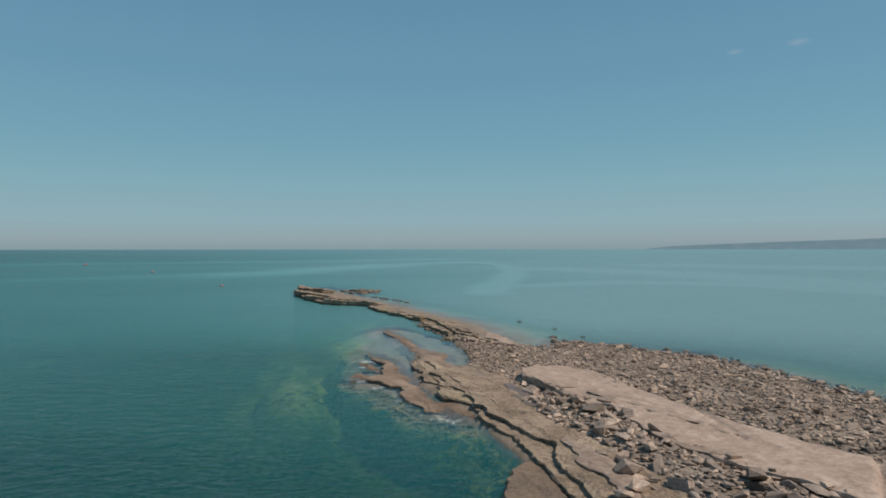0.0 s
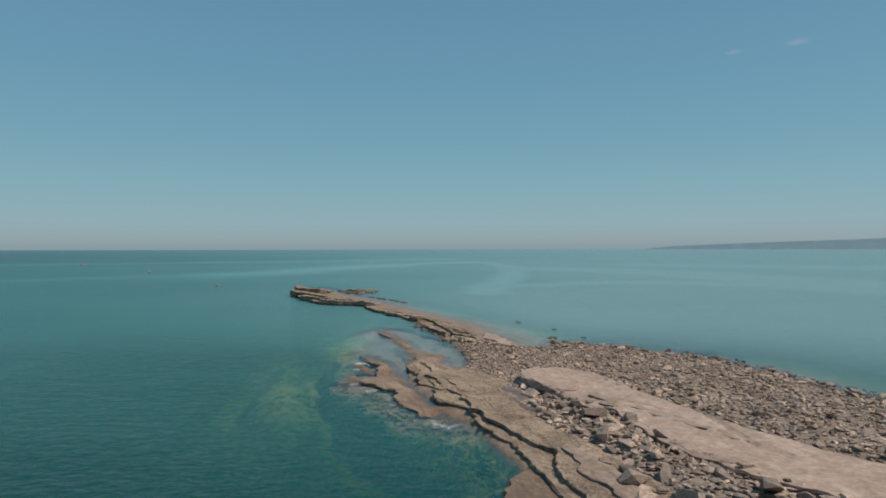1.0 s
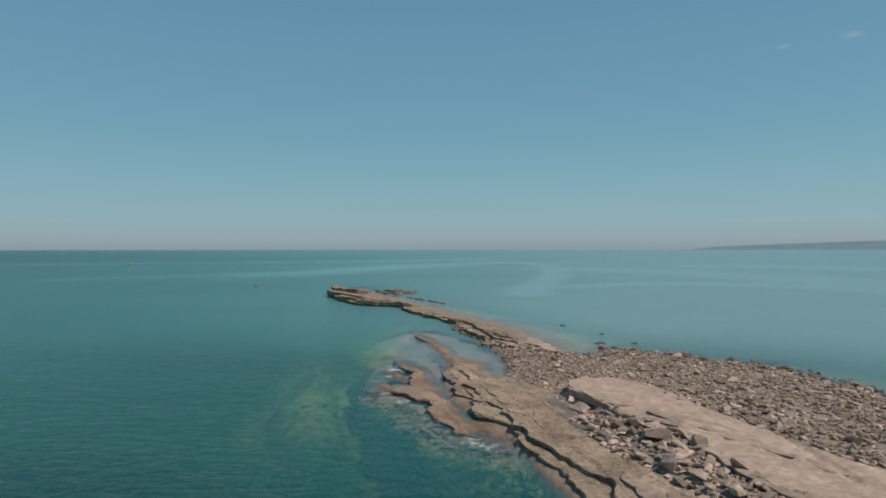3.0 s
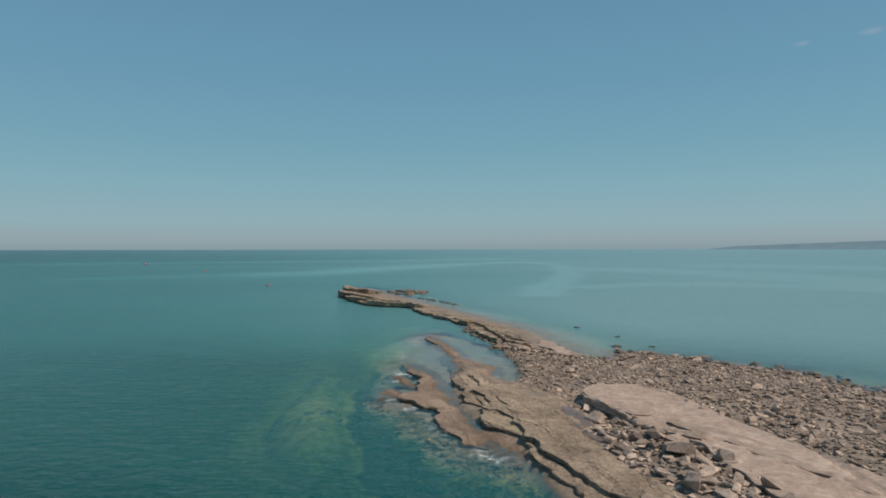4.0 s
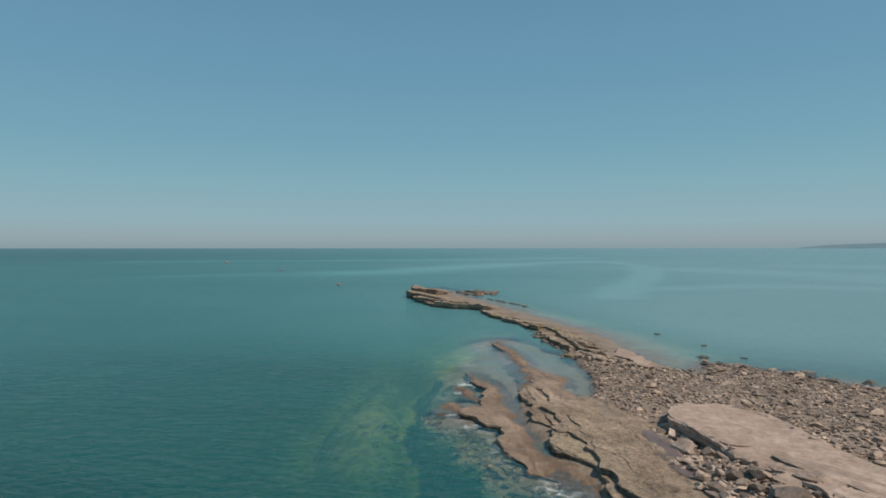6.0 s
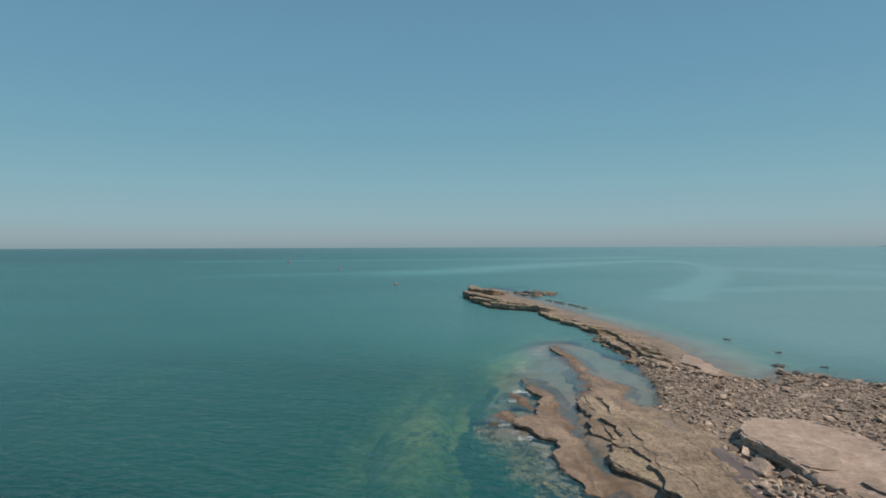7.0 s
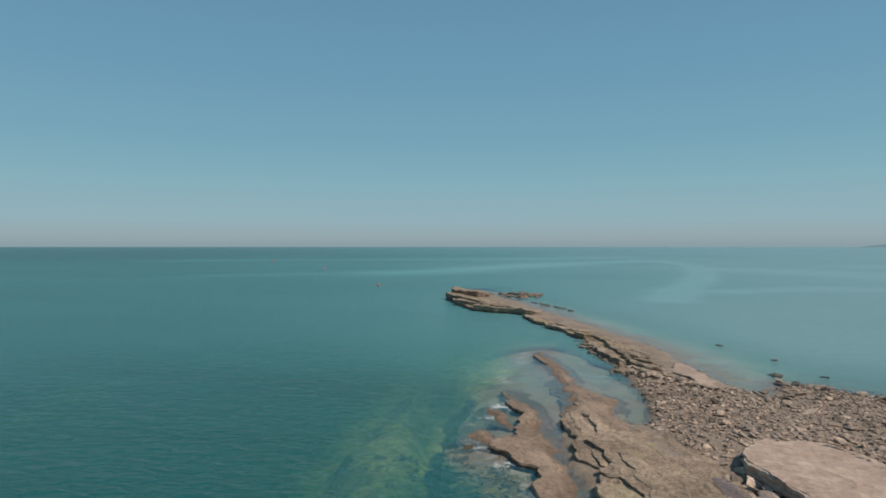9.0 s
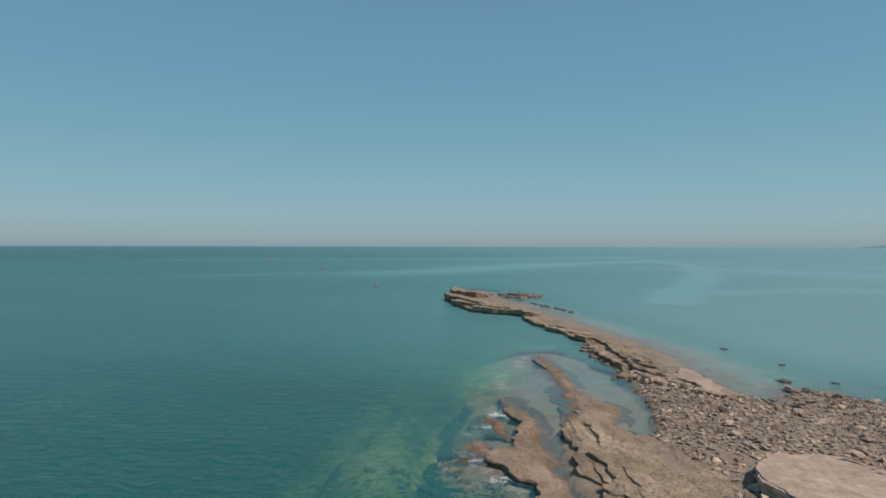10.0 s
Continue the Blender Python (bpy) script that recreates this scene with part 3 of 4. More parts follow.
def bed_height(x, y):
    """Height of the shore and the sea bed."""
    shape = np.shape(x)
    x, y = np.ravel(x).astype(float), np.ravel(y).astype(float)
    d = np.full(x.shape, 400.0)
    box = (x > -80) & (x < 80) & (y > -60) & (y < 190)
    d[box] = signed(x[box], y[box], LAND)
    sh = np.full(x.shape, 300.0)
    sh[box] = signed(x[box], y[box], SHELF)
    up = 0.03 + 0.25 * (1 - np.exp(np.minimum(d, 0) / 1.6)) + 0.40 * smooth(38.5, 34, y) * smooth(-3, -5.5, d)
    down = -0.12 - 2.6 * (1 - np.exp(-np.maximum(d, 0) / 2.4)) - 3.0 * smooth(8, 80, d)
    right = smooth(-2, 3, x - 6 + (y - 60) * 0.45)
    far = smooth(70, 110, y)
    gentle = -0.06 - 1.2 * (1 - np.exp(-np.maximum(d - 1.1 - 0.9 * fuzz(x * 0.5, y * 0.5, 47, 3), 0) / 6.0)) - 0.04 * np.minimum(np.maximum(d, 0), 2) - 4.0 * smooth(3, 45, d) + 0.1 * fuzz(x * 0.6, y * 0.6, 39, 3)
    down = down * (1 - right) + gentle * right
    sh = sh + 0.7 * fuzz(x * 0.4, y * 0.4, 37, 3)
    shelf = -0.17 - 0.12 * smooth(50, 58, y) - 0.5 * smooth(38, 33, y) - 0.3 * smooth(-2.6, -0.4, sh) - 2.2 * smooth(-0.4 - 1.5 * smooth(48, 58, y), 1.5 + 7.0 * smooth(50, 64, y), sh) + 0.2 * fuzz(x * 0.7, y * 0.7, 38, 4)
    down = np.where(sh < 8.5, np.maximum(down, shelf), down)
    out = np.full(x.shape, 300.0)
    out[box] = signed(x[box], y[box], OUTER)
    flat = -0.16 - 0.08 * np.maximum(out, 0) - 2.8 * smooth(1.9, 2.9, out + 0.8 * fuzz(x * 0.5, y * 0.5, 35, 3)) + 0.12 * fuzz(x * 0.5, y * 0.5, 36, 3)
    down = np.maximum(down, flat)
    arm = np.full(x.shape, 300.0)
    arm[box] = signed(x[box], y[box], FAR_FLAT)
    arm = np.maximum(arm, 0) + 0.5 * fuzz(x * 0.5, y * 0.5, 44, 3) * smooth(0.1, 0.6, arm)
    down = np.maximum(down, -0.2 - 0.12 * np.maximum(arm, 0) - 2.5 * smooth(0.9, 2.8 + 8.0 * smooth(54, 64, y), arm))
    for line, depth in REEFS:
        rd = np.full(x.shape, 1e3)
        rd[box] = signed(x[box], y[box], line)
        rd = rd + 1.7 * fuzz(x * 0.33, y * 0.33, 31, 3)
        strike = fuzz(x * 0.42 + y * 0.1, y * 0.05, 33, 3)
        top = -depth - 0.75 * smooth(46, 64, y) - 2.2 * smooth(-2.2, 2.6, rd) + 0.16 * strike + 0.12 * fuzz(x * 0.6, y * 0.6, 34, 3)
        down = np.maximum(down, np.where(rd < 6, top, -50))
    under = np.full(x.shape, 300.0)
    under[box] = signed(x[box], y[box], SLAB)
    up = up - 0.16 * smooth(1.3, 0.3, under) * smooth(38, 34, y) - 0.45 * smooth(-0.25, -1.1, under) - 0.14 * smooth(3.2, 1.2, np.hypot(x - 4.7, (y - 39.8) * 0.7))
    up = up - 0.2 * smooth(47, 51, y) * smooth(1.2, 0.2, x) * smooth(66, 62, y)
    z = np.where(d < 0, up, down)
    near = smooth(120, 40, np.hypot(x - 0, y - 50))
    z = z + near * (0.07 * fuzz(x * 0.8, y * 0.8, 21, 4)) + 0.25 * fuzz(x * 0.15, y * 0.15, 22, 3) * smooth(0.3, 4, d)
    return z.reshape(shape)


def spread(lo, hi, step, reach, growth):
    """Grid lines: even from lo to hi, then wider and wider to reach."""
    even = list(np.arange(lo, hi + step / 2, step))
    out, s, v = [], step, even[-1]
    while v < reach:
        s *= growth
        v += s
        out.append(v)
    back, s, v = [], step, even[0]
    while v > -reach:
        s *= growth
        v -= s
        back.append(v)
    return np.array(back[::-1] + even + out)


def sheet(name, xs, ys, height, mat):
    gx, gy = np.meshgrid(xs, ys)
    z = height(gx, gy)
    index = np.arange(gx.size).reshape(gx.shape)
    quads = np.stack([index[:-1, :-1].ravel(), index[:-1, 1:].ravel(), index[1:, 1:].ravel(), index[1:, :-1].ravel()], -1)
    me = bpy.data.meshes.new(name)
    me.from_pydata(np.stack([gx.ravel(), gy.ravel(), z.ravel()], -1).tolist(), [], quads.tolist())
    me.materials.append(mat)
    me.polygons.foreach_set("use_smooth", [True] * len(me.polygons))
    me.update()
    return new(name, me), gx.ravel(), gy.ravel()


ground, _, _ = sheet("ground", spread(-13, 27, 0.25, 5000, 1.13), spread(19, 66, 0.25, 5000, 1.09), bed_height, BED_ROCK)
tagged(ground, "stony shore sinking into a weedy sea bed", "ground", kind="structure")

water, wx, wy = sheet("water", spread(-26, 28, 0.4, 5000, 1.06), spread(19, 90, 0.4, 5000, 1.045), lambda x, y: np.zeros(np.shape(x)), WATER)
tagged(water, "rippled teal sea, clear and greenish over shallows", "sea", kind="structure")
depth = np.maximum(-bed_height(wx, wy), 0.0)
depth = np.maximum(depth, 9.0 * smooth(70, 190, np.hypot(wx, wy)) * smooth(0.3, 2.6, depth))
depth[np.hypot(wx, wy) > 185] = 9.0
close = (wx > -60) & (wx < 60) & (wy > -40) & (wy < 170)
away = np.full(len(wx), 99.0)
away[close] = signed(wx[close], wy[close], LAND)
lee = smooth(-2, 3, wx - 6 + (wy - 60) * 0.45)
depth = depth + 3.0 * np.maximum(smooth(76, 120, wy) * (1 - lee), lee * smooth(4, 20, away + 2.0 * fuzz(wx * 0.2, wy * 0.2, 48, 3))) * smooth(0.15, 0.6, depth)
slick = np.zeros(len(wx))
# slick lines, width, strength, raggedness; their sheen is painted as paler water colour
SLICK_SHEEN = [([(-70, 210), (-47, 284), (-26, 340), (16, 407)], 18, 0.3, 7), ([(16, 407), (28, 350), (32, 300), (28, 250), (21, 198), (12, 150), (7, 118)], 4.5, 0.34, 2.5),
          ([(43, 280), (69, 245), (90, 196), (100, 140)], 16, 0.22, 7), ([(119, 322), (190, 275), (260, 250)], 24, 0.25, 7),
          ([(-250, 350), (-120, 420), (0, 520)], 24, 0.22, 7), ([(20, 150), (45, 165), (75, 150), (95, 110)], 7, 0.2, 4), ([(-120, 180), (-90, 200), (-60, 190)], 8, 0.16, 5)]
for line, width, amount, ragged in SLICK_SHEEN:
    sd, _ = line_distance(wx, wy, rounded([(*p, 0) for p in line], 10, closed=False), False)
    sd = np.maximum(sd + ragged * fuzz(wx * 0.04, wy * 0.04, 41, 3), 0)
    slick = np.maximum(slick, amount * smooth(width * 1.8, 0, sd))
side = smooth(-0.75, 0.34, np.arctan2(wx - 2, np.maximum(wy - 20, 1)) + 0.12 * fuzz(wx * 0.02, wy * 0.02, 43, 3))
# sky sheen as colour: paler with distance and on the sunward right
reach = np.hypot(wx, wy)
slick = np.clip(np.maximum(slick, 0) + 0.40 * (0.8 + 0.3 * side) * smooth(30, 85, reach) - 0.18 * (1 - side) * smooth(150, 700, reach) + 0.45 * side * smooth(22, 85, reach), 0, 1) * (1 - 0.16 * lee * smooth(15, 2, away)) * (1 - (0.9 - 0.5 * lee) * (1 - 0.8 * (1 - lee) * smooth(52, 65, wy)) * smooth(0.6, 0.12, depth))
SURF = [(-7.2, 68.4), (-7.6, 60), (-7.0, 54), (-6.1, 51), (-5.9, 48.4), (-6.7, 46.8), (-6.7, 44.9), (-5.9, 42.9), (-5.0, 41.8), (-4.3, 40.9), (-3.4, 39.9), (-2.9, 38.6), (-2.4, 36.8), (-1.2, 35.2), (0.6, 32.6)]
fd, _ = line_distance(wx, wy, [(*p, 0) for p in SURF], False)
foam = smooth(0.8, 0.1, fd + 0.6 * fuzz(wx * 0.6, wy * 0.6, 45, 3)) * np.clip(0.5 + 1.1 * fuzz(wx * 0.4, wy * 0.4, 46, 2), 0, 1)
POOLS = rounded([(x, y, 0) for x, y in [(-2.2, 41), (-1.2, 40.4), (-1.8, 46), (-2.2, 51), (0, 47.5), (2.2, 48), (2.2, 53), (1, 60), (0, 67), (-3, 76), (-7, 78), (-7.5, 68), (-6.5, 60), (-5.6, 54), (-4, 49)]], 1.0)
calm = smooth(1.4, -1.4, signed(wx, wy, POOLS) + 1.5 * fuzz(wx * 0.35, wy * 0.35, 49, 3)) * smooth(68, 57, wy)
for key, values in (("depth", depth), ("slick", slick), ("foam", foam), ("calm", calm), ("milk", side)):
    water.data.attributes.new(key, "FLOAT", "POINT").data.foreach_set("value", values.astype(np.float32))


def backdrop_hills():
    """The low headland along the horizon, distance haze painted into its glowing colour."""
    m, nodes, links = material("headland_haze_glow")
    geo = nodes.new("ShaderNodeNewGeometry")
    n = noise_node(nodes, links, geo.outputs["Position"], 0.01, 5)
    # self-lit backdrop: blue-grey haze is part of the emission colour
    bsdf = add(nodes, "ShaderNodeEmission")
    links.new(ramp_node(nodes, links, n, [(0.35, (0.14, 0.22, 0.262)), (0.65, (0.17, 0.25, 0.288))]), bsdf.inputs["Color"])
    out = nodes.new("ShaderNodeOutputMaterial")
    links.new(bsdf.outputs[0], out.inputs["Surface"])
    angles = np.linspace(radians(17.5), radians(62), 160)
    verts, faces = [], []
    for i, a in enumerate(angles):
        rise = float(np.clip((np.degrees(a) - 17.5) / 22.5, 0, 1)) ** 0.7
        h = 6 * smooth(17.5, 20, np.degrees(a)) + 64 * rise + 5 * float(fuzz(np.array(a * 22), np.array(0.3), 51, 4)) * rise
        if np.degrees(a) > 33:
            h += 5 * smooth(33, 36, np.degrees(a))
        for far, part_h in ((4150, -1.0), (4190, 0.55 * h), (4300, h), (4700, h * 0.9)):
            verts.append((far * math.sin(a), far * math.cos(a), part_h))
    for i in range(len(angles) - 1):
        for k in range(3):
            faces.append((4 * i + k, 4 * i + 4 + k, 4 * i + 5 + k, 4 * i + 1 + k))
    return tagged(new("backdrop", mesh_of("backdrop", verts, faces, m)), "low headland along the horizon, blue-grey with painted haze", "headland", kind="structure")


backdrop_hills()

# ---- rock ledges ----
CRACKS = [[(7.9, 30), (8.9, 27.9), (10, 26.4), (11.3, 25.5)], [(13, 32.3), (13.1, 29.5), (13.1, 27.6)], [(9.5, 34), (10.7, 33.2), (11.5, 31.5), (11.9, 30)],
          [(17.2, 25.3), (16.2, 23.3), (15, 21.7), (14.6, 20.8)], [(6.2, 38.2), (7.3, 36.4), (9.2, 34)]]
SLAB_NOSE = [(5.25, 42.0, 0.76), (5.7, 42.9, 0.75), (7.3, 42.9, 0.64), (7.9, 41.6, 0.66), (8.4, 40.4, 0.68), (8.0, 38.2, 0.69), (7.1, 37.9, 0.7), (6.4, 39.0, 0.73), (5.7, 40.5, 0.77)]
SLAB_LAYERS = [([(8.3, 36.8), (9.2, 35.0), (10, 33.7), (10.5, 32.3), (11.3, 30.7), (12.1, 29.9), (12.7, 28.4)], 1.5, 0.70), ([(9.1, 29.4), (9.5, 27.5), (10.0, 26.1), (10.6, 25.6), (11.8, 25.1), (12.8, 23.6)], 1.8, 0.72)]
ledge_thing("rock_slab", [(SLAB, 0.16, 0.75, dict(rough=0.22, relief=0.07, steps=(0.035, 4.5), lean=(0.94, 0.33), cracks=CRACKS, seed=60)),
                          (SLAB_NOSE, 0.12, 0.22, dict(rough=0.2, relief=0.04, steps=(0.02, 2.5), lean=(0.94, 0.33), seed=62))]
            + [(plate(line, w, z, 0.04, (0.94, 0.33)), 0.12, 0.12, dict(rough=0.22, relief=0.03, steps=(0.015, 2.5), lean=(0.94, 0.33), seed=64 + 2 * k)) for k, (line, w, z) in enumerate(SLAB_LAYERS)],
            "broad smooth pale limestone slab raised above the boulders", SLAB_ROCK, "rock slab")
BEACH_SLAB = [(15.2, 37.4, 0.3), (15.8, 39.2, 0.28), (16.8, 40.5, 0.26), (18.1, 40.4, 0.26), (18.2, 38.8, 0.3), (17.6, 37.2, 0.33), (16.6, 36.2, 0.34), (15.8, 36.0, 0.34)]
ledge_thing("rock_slab", [(BEACH_SLAB, 0.14, 0.35, dict(rough=0.4, relief=0.08, steps=(0.05, 1.0), seed=76))], "low pale limestone outcrop among the beach rubble", SLAB_ROCK, "rock slab")

SPINE_LEAN = (1.0, 0.42)
SPINE_LOW = ([(x, y, 0.2) for x, y in SPINE_LEFT] + [(2.1, 60.3, 0.25), (4.2, 58.5, 0.3), (6.0, 56.6, 0.25)]
             + [(x, y, -0.08) for x, y in SPINE_RIGHT] + [(-31.8, 141, 0.2)])
# line of each scarp, width of the bed behind it, height of its edge
SPINE_PLATES = [([(-29.4, 125.4), (-28.4, 122.2), (-27.4, 120.6), (-25.4, 118.8)], 4, 0.62), ([(-26.3, 115.6), (-25.0, 112.0), (-23.4, 108.6), (-21.8, 106.9)], 4, 0.5), ([(-21.6, 105.4), (-20.2, 102.6), (-18.4, 100.6), (-16.4, 99.7)], 3.6, 0.42),
                ([(-30.6, 134), (-29.6, 128.4), (-28.4, 125.8), (-26.6, 123.6), (-23.8, 121.9)], 4.5, 1.15), ([(-28, 120.4), (-26.5, 116.3), (-24.1, 112.5), (-21.3, 108.2), (-18.9, 104.2)], 5, 1.02),
                ([(-24.2, 111), (-23.0, 107.4), (-20.4, 105.4), (-17.6, 101.9), (-14.9, 100.3)], 4.5, 0.86), ([(-19.0, 102.4), (-18.1, 99.9), (-15.8, 99.0), (-13.4, 98.2), (-11.0, 96.9)], 4.2, 0.8),
                ([(-11.2, 95), (-10.6, 92.6), (-9.5, 89.4), (-8.2, 87.6), (-6.9, 86.4), (-5.5, 84.4)], 3, 0.42), ([(-7.6, 86), (-7.2, 84.6), (-5.5, 82.8), (-4.3, 81.4), (-3.2, 80.9)], 2.8, 0.44),
                ([(-3.9, 79.6), (-3.4, 77.4), (-2.5, 77.6), (-1.5, 76.1), (-0.7, 73.6), (-0.5, 70.3), (0.3, 68.3), (1.6, 66.6)], 2.2, 0.5), ([(-2.4, 74), (-1.9, 71.6), (-1.2, 69.2), (-0.5, 67.0), (0.3, 65.2)], 1.8, 0.36),
                ([(0.6, 67), (1.5, 65.4), (2.4, 64.0)], 1.4, 0.5), ([(-4.9, 80.9), (-4.2, 79.4), (-3.4, 78.6)], 1.6, 0.34),
                ([(1.3, 63), (2.1, 60.5), (2.8, 60.0), (3.6, 59.4), (4.2, 58.6)], 1.8, 0.46), ([(1.2, 65.4), (1.7, 62.6), (2.6, 61.6)], 1.6, 0.5)]
TONGUE = [(4.0, 63.6, 0.28), (4.3, 61.2, 0.32), (4.6, 59.4, 0.36), (5.1, 57.9, 0.40), (5.8, 56.5, 0.40), (6.2, 57.4, 0.32), (6.0, 59.8, 0.32), (5.4, 62.8, 0.32), (4.7, 65.6, 0.28)]
ledge_thing("rock_promontory", [(SPINE_LOW, 0.25, 0.75, dict(rough=0.8, relief=0.12, steps=(0.09, 1.7), lean=SPINE_LEAN, seed=70))]
            + [(plate(line, w, z, 0.12, SPINE_LEAN), 0.2, max(0.62, z + 0.12), dict(rough=0.7 if k < 7 else 0.4, relief=0.09, steps=(0.11, 1.1), lean=SPINE_LEAN, seed=140 + 3 * k)) for k, (line, w, z) in enumerate(SPINE_PLATES)]
            + [(TONGUE, 0.16, 0.16, dict(rough=0.6, relief=0.03, steps=(0.03, 2.0), lean=SPINE_LEAN, seed=310))],
            "long narrow brown reef of tilted rock beds running out to sea", [SPINE_ROCK] * (len(SPINE_PLATES) + 1) + [SLAB_ROCK], "rock reef")

LOWER_EDGE = [(-2.4, 48.5), (-2.4, 47), (-1.7, 45.3), (-1.5, 43.6), (-1.4, 41.8), (-0.7, 41.3), (-0.3, 40.1), (-0.4, 38.4), (-0.1, 37.4), (0.6, 36.4), (1.2, 35.8), (1.7, 35), (1.8, 33.6), (2.2, 32.2),
              (2.6, 30.8), (3.0, 30), (3.4, 29), (3.5, 27.6), (3.7, 26.2), (4.1, 25.4), (4.3, 23.8), (4.6, 21), (5, 16), (6.4, 0)]
UPPER_EDGE = [(-0.9, 44), (-0.2, 42.3), (0.0, 41.2), (-0.1, 39.9), (0.6, 39.3), (1.1, 38.2), (1.2, 37.2), (1.8, 36.2), (1.75, 35), (2.3, 34.1), (2.35, 32.7), (2.8, 31.8), (3.3, 30.8), (3.8, 29.6),
              (4.2, 28.5), (4.9, 27.7), (4.8, 26.2), (4.6, 25.1), (4.9, 23.8), (5.3, 21), (6, 14), (7.6, 0)]
LOWER = [(x, y, 0.27) for x, y in LOWER_EDGE] + [(9, 0, 0.25), (7.5, 17, 0.25), (6.5, 24, 0.25), (6, 29, 0.25), (4.5, 34, 0.25), (3, 38, 0.25), (1.5, 43, 0.25), (0, 48, 0.12), (-1.2, 51, 0.06)]
UPPER = [(x, y, 0.43) for x, y in UPPER_EDGE] + [(12, 0, 0.42), (10, 14, 0.42), (8.5, 22, 0.42), (7.2, 27, 0.4), (6.2, 31, 0.36), (5.4, 35, 0.32), (4.9, 39, 0.28), (4.2, 43, 0.26), (2.5, 46, 0.25), (0.9, 46.5, 0.25)]
LEDGE_PLATES = [([(-2.1, 49), (-1.6, 46.6), (-1.2, 45.3), (-1.3, 44.2), (-0.9, 42.7), (-0.3, 41)], 1.6, 0.3), ([(-1.5, 49.2), (-1.2, 47.8), (-0.6, 45.6), (-0.4, 44)], 2.0, 0.3),
                ([(0.4, 42.6), (0.8, 41), (1.1, 39.7), (1.5, 38.7), (1.5, 37.5), (2.1, 36.5), (2.7, 35.6), (3, 34.6)], 2.2, 0.45), 
                ([(5.2, 28.2), (5.4, 26.6), (5.5, 25), (6.0, 23.4), (6.3, 21)], 3.0, 0.52)]
OCHRE_BLOCK = [(-0.2, 39.2, 0.21), (0.6, 39.9, 0.25), (1.6, 38.6, 0.29), (1.9, 36.7, 0.29), (1.25, 36.2, 0.25), (0.6, 36.7, 0.23), (0.05, 37.6, 0.22), (-0.2, 38.4, 0.21)]
OCHRE_TOP = [(0.3, 44.4, 0.36), (0.6, 42.6, 0.43), (0.7, 41.2, 0.45), (1.1, 39.3, 0.45), (1.9, 39.2, 0.42), (2.1, 41.0, 0.38), (2.0, 42.8, 0.34), (1.6, 44.6, 0.32)]
ledge_thing("rock_ledge", [(LOWER, 0.13, 0.6, dict(rough=0.3, relief=0.05, steps=(0.04, 1.5), lean=(1.0, 0.25), seed=90)),
                           (UPPER, 0.13, 0.35, dict(rough=0.32, relief=0.06, steps=(0.05, 1.6), lean=(1.0, 0.25), seed=100))]
            + [(plate(line, w, z), 0.13, 0.24, dict(rough=0.28, relief=0.03, steps=(0.04, 1.1), lean=(1.0, 0.25), seed=180 + 3 * k)) for k, (line, w, z) in enumerate(LEDGE_PLATES)]
            + [(line, 0.1, 0.16, dict(rough=0.3, relief=0.04, steps=(0.05, 0.8), lean=(1.0, 0.25), seed=210 + 3 * k)) for k, line in enumerate((OCHRE_BLOCK, OCHRE_TOP))],
            "stepped ochre rock ledge with dark undercut seaward scarps", [LEDGE_ROCK] * 5 + [SLAB_ROCK, OCHRE_ROCK, OCHRE_ROCK])

OUTER_PLATES = [([(-5.9, 51.0), (-5.4, 49.9), (-4.75, 48.9)], 1.0, 0.15)]
AWASH = [(-7.3, 46.7, -0.14), (-6.5, 47.4, -0.12), (-6.05, 46.4, -0.06), (-5.7, 45.3, -0.04), (-5.25, 44.1, 0.0), (-4.6, 43.5, 0.04), (-5.1, 42.4, 0.0), (-5.9, 42.6, -0.12), (-6.9, 44.0, -0.14), (-7.3, 45.6, -0.14)]
AWASH_NOSE = [(-7.4, 50.2, -0.16), (-6.5, 50.0, -0.1), (-5.7, 48.9, 0.0), (-5.0, 47.0, 0.02), (-4.8, 45.8, 0.02), (-5.3, 46.1, -0.04), (-6.1, 47.1, -0.12), (-7.2, 48.4, -0.16)]
ledge_thing("rock_ledge", [(OUTER, 0.13, 0.5, dict(rough=0.48, relief=0.06, steps=(0.035, 2.0), seed=110))]
            + [(plate(line, w, z, 0.06), 0.1, 0.34, dict(rough=0.16, relief=0.02, steps=(0.015, 1.4), seed=230 + 3 * k)) for k, (line, w, z) in enumerate(OUTER_PLATES)]
            + [(line, 0.13, 0.3, dict(rough=0.4, relief=0.09, steps=(0.04, 1.0), crown=(0.10, 0.6), seed=250 + 3 * k)) for k, line in enumerate((AWASH, AWASH_NOSE))],
            "low wet brown rock flat barely above the sea", FLAT_ROCK)
FAR_PLATES = [([(-2.2, 51.4), (-1.6, 50.0), (-1.2, 48.6)], 1.0, 0.2), ([(-6.4, 67.2), (-5.8, 65.4), (-5.2, 63.8)], 0.8, 0.1)]
ledge_thing("rock_ledge", [(FAR_FLAT, 0.15, 0.45, dict(rough=0.35, relief=0.06, steps=(0.035, 1.3), lean=(1.0, 0.3), crown=(0.24, 1.3), seed=120))]
            + [(plate(line, w, z, 0.06), 0.13, 0.2, dict(rough=0.25, relief=0.02, steps=(0.02, 1.2), seed=260 + 3 * k)) for k, (line, w, z) in enumerate(FAR_PLATES)],
            "low weedy brown rock flat between two tide pools", FLAT_ROCK)
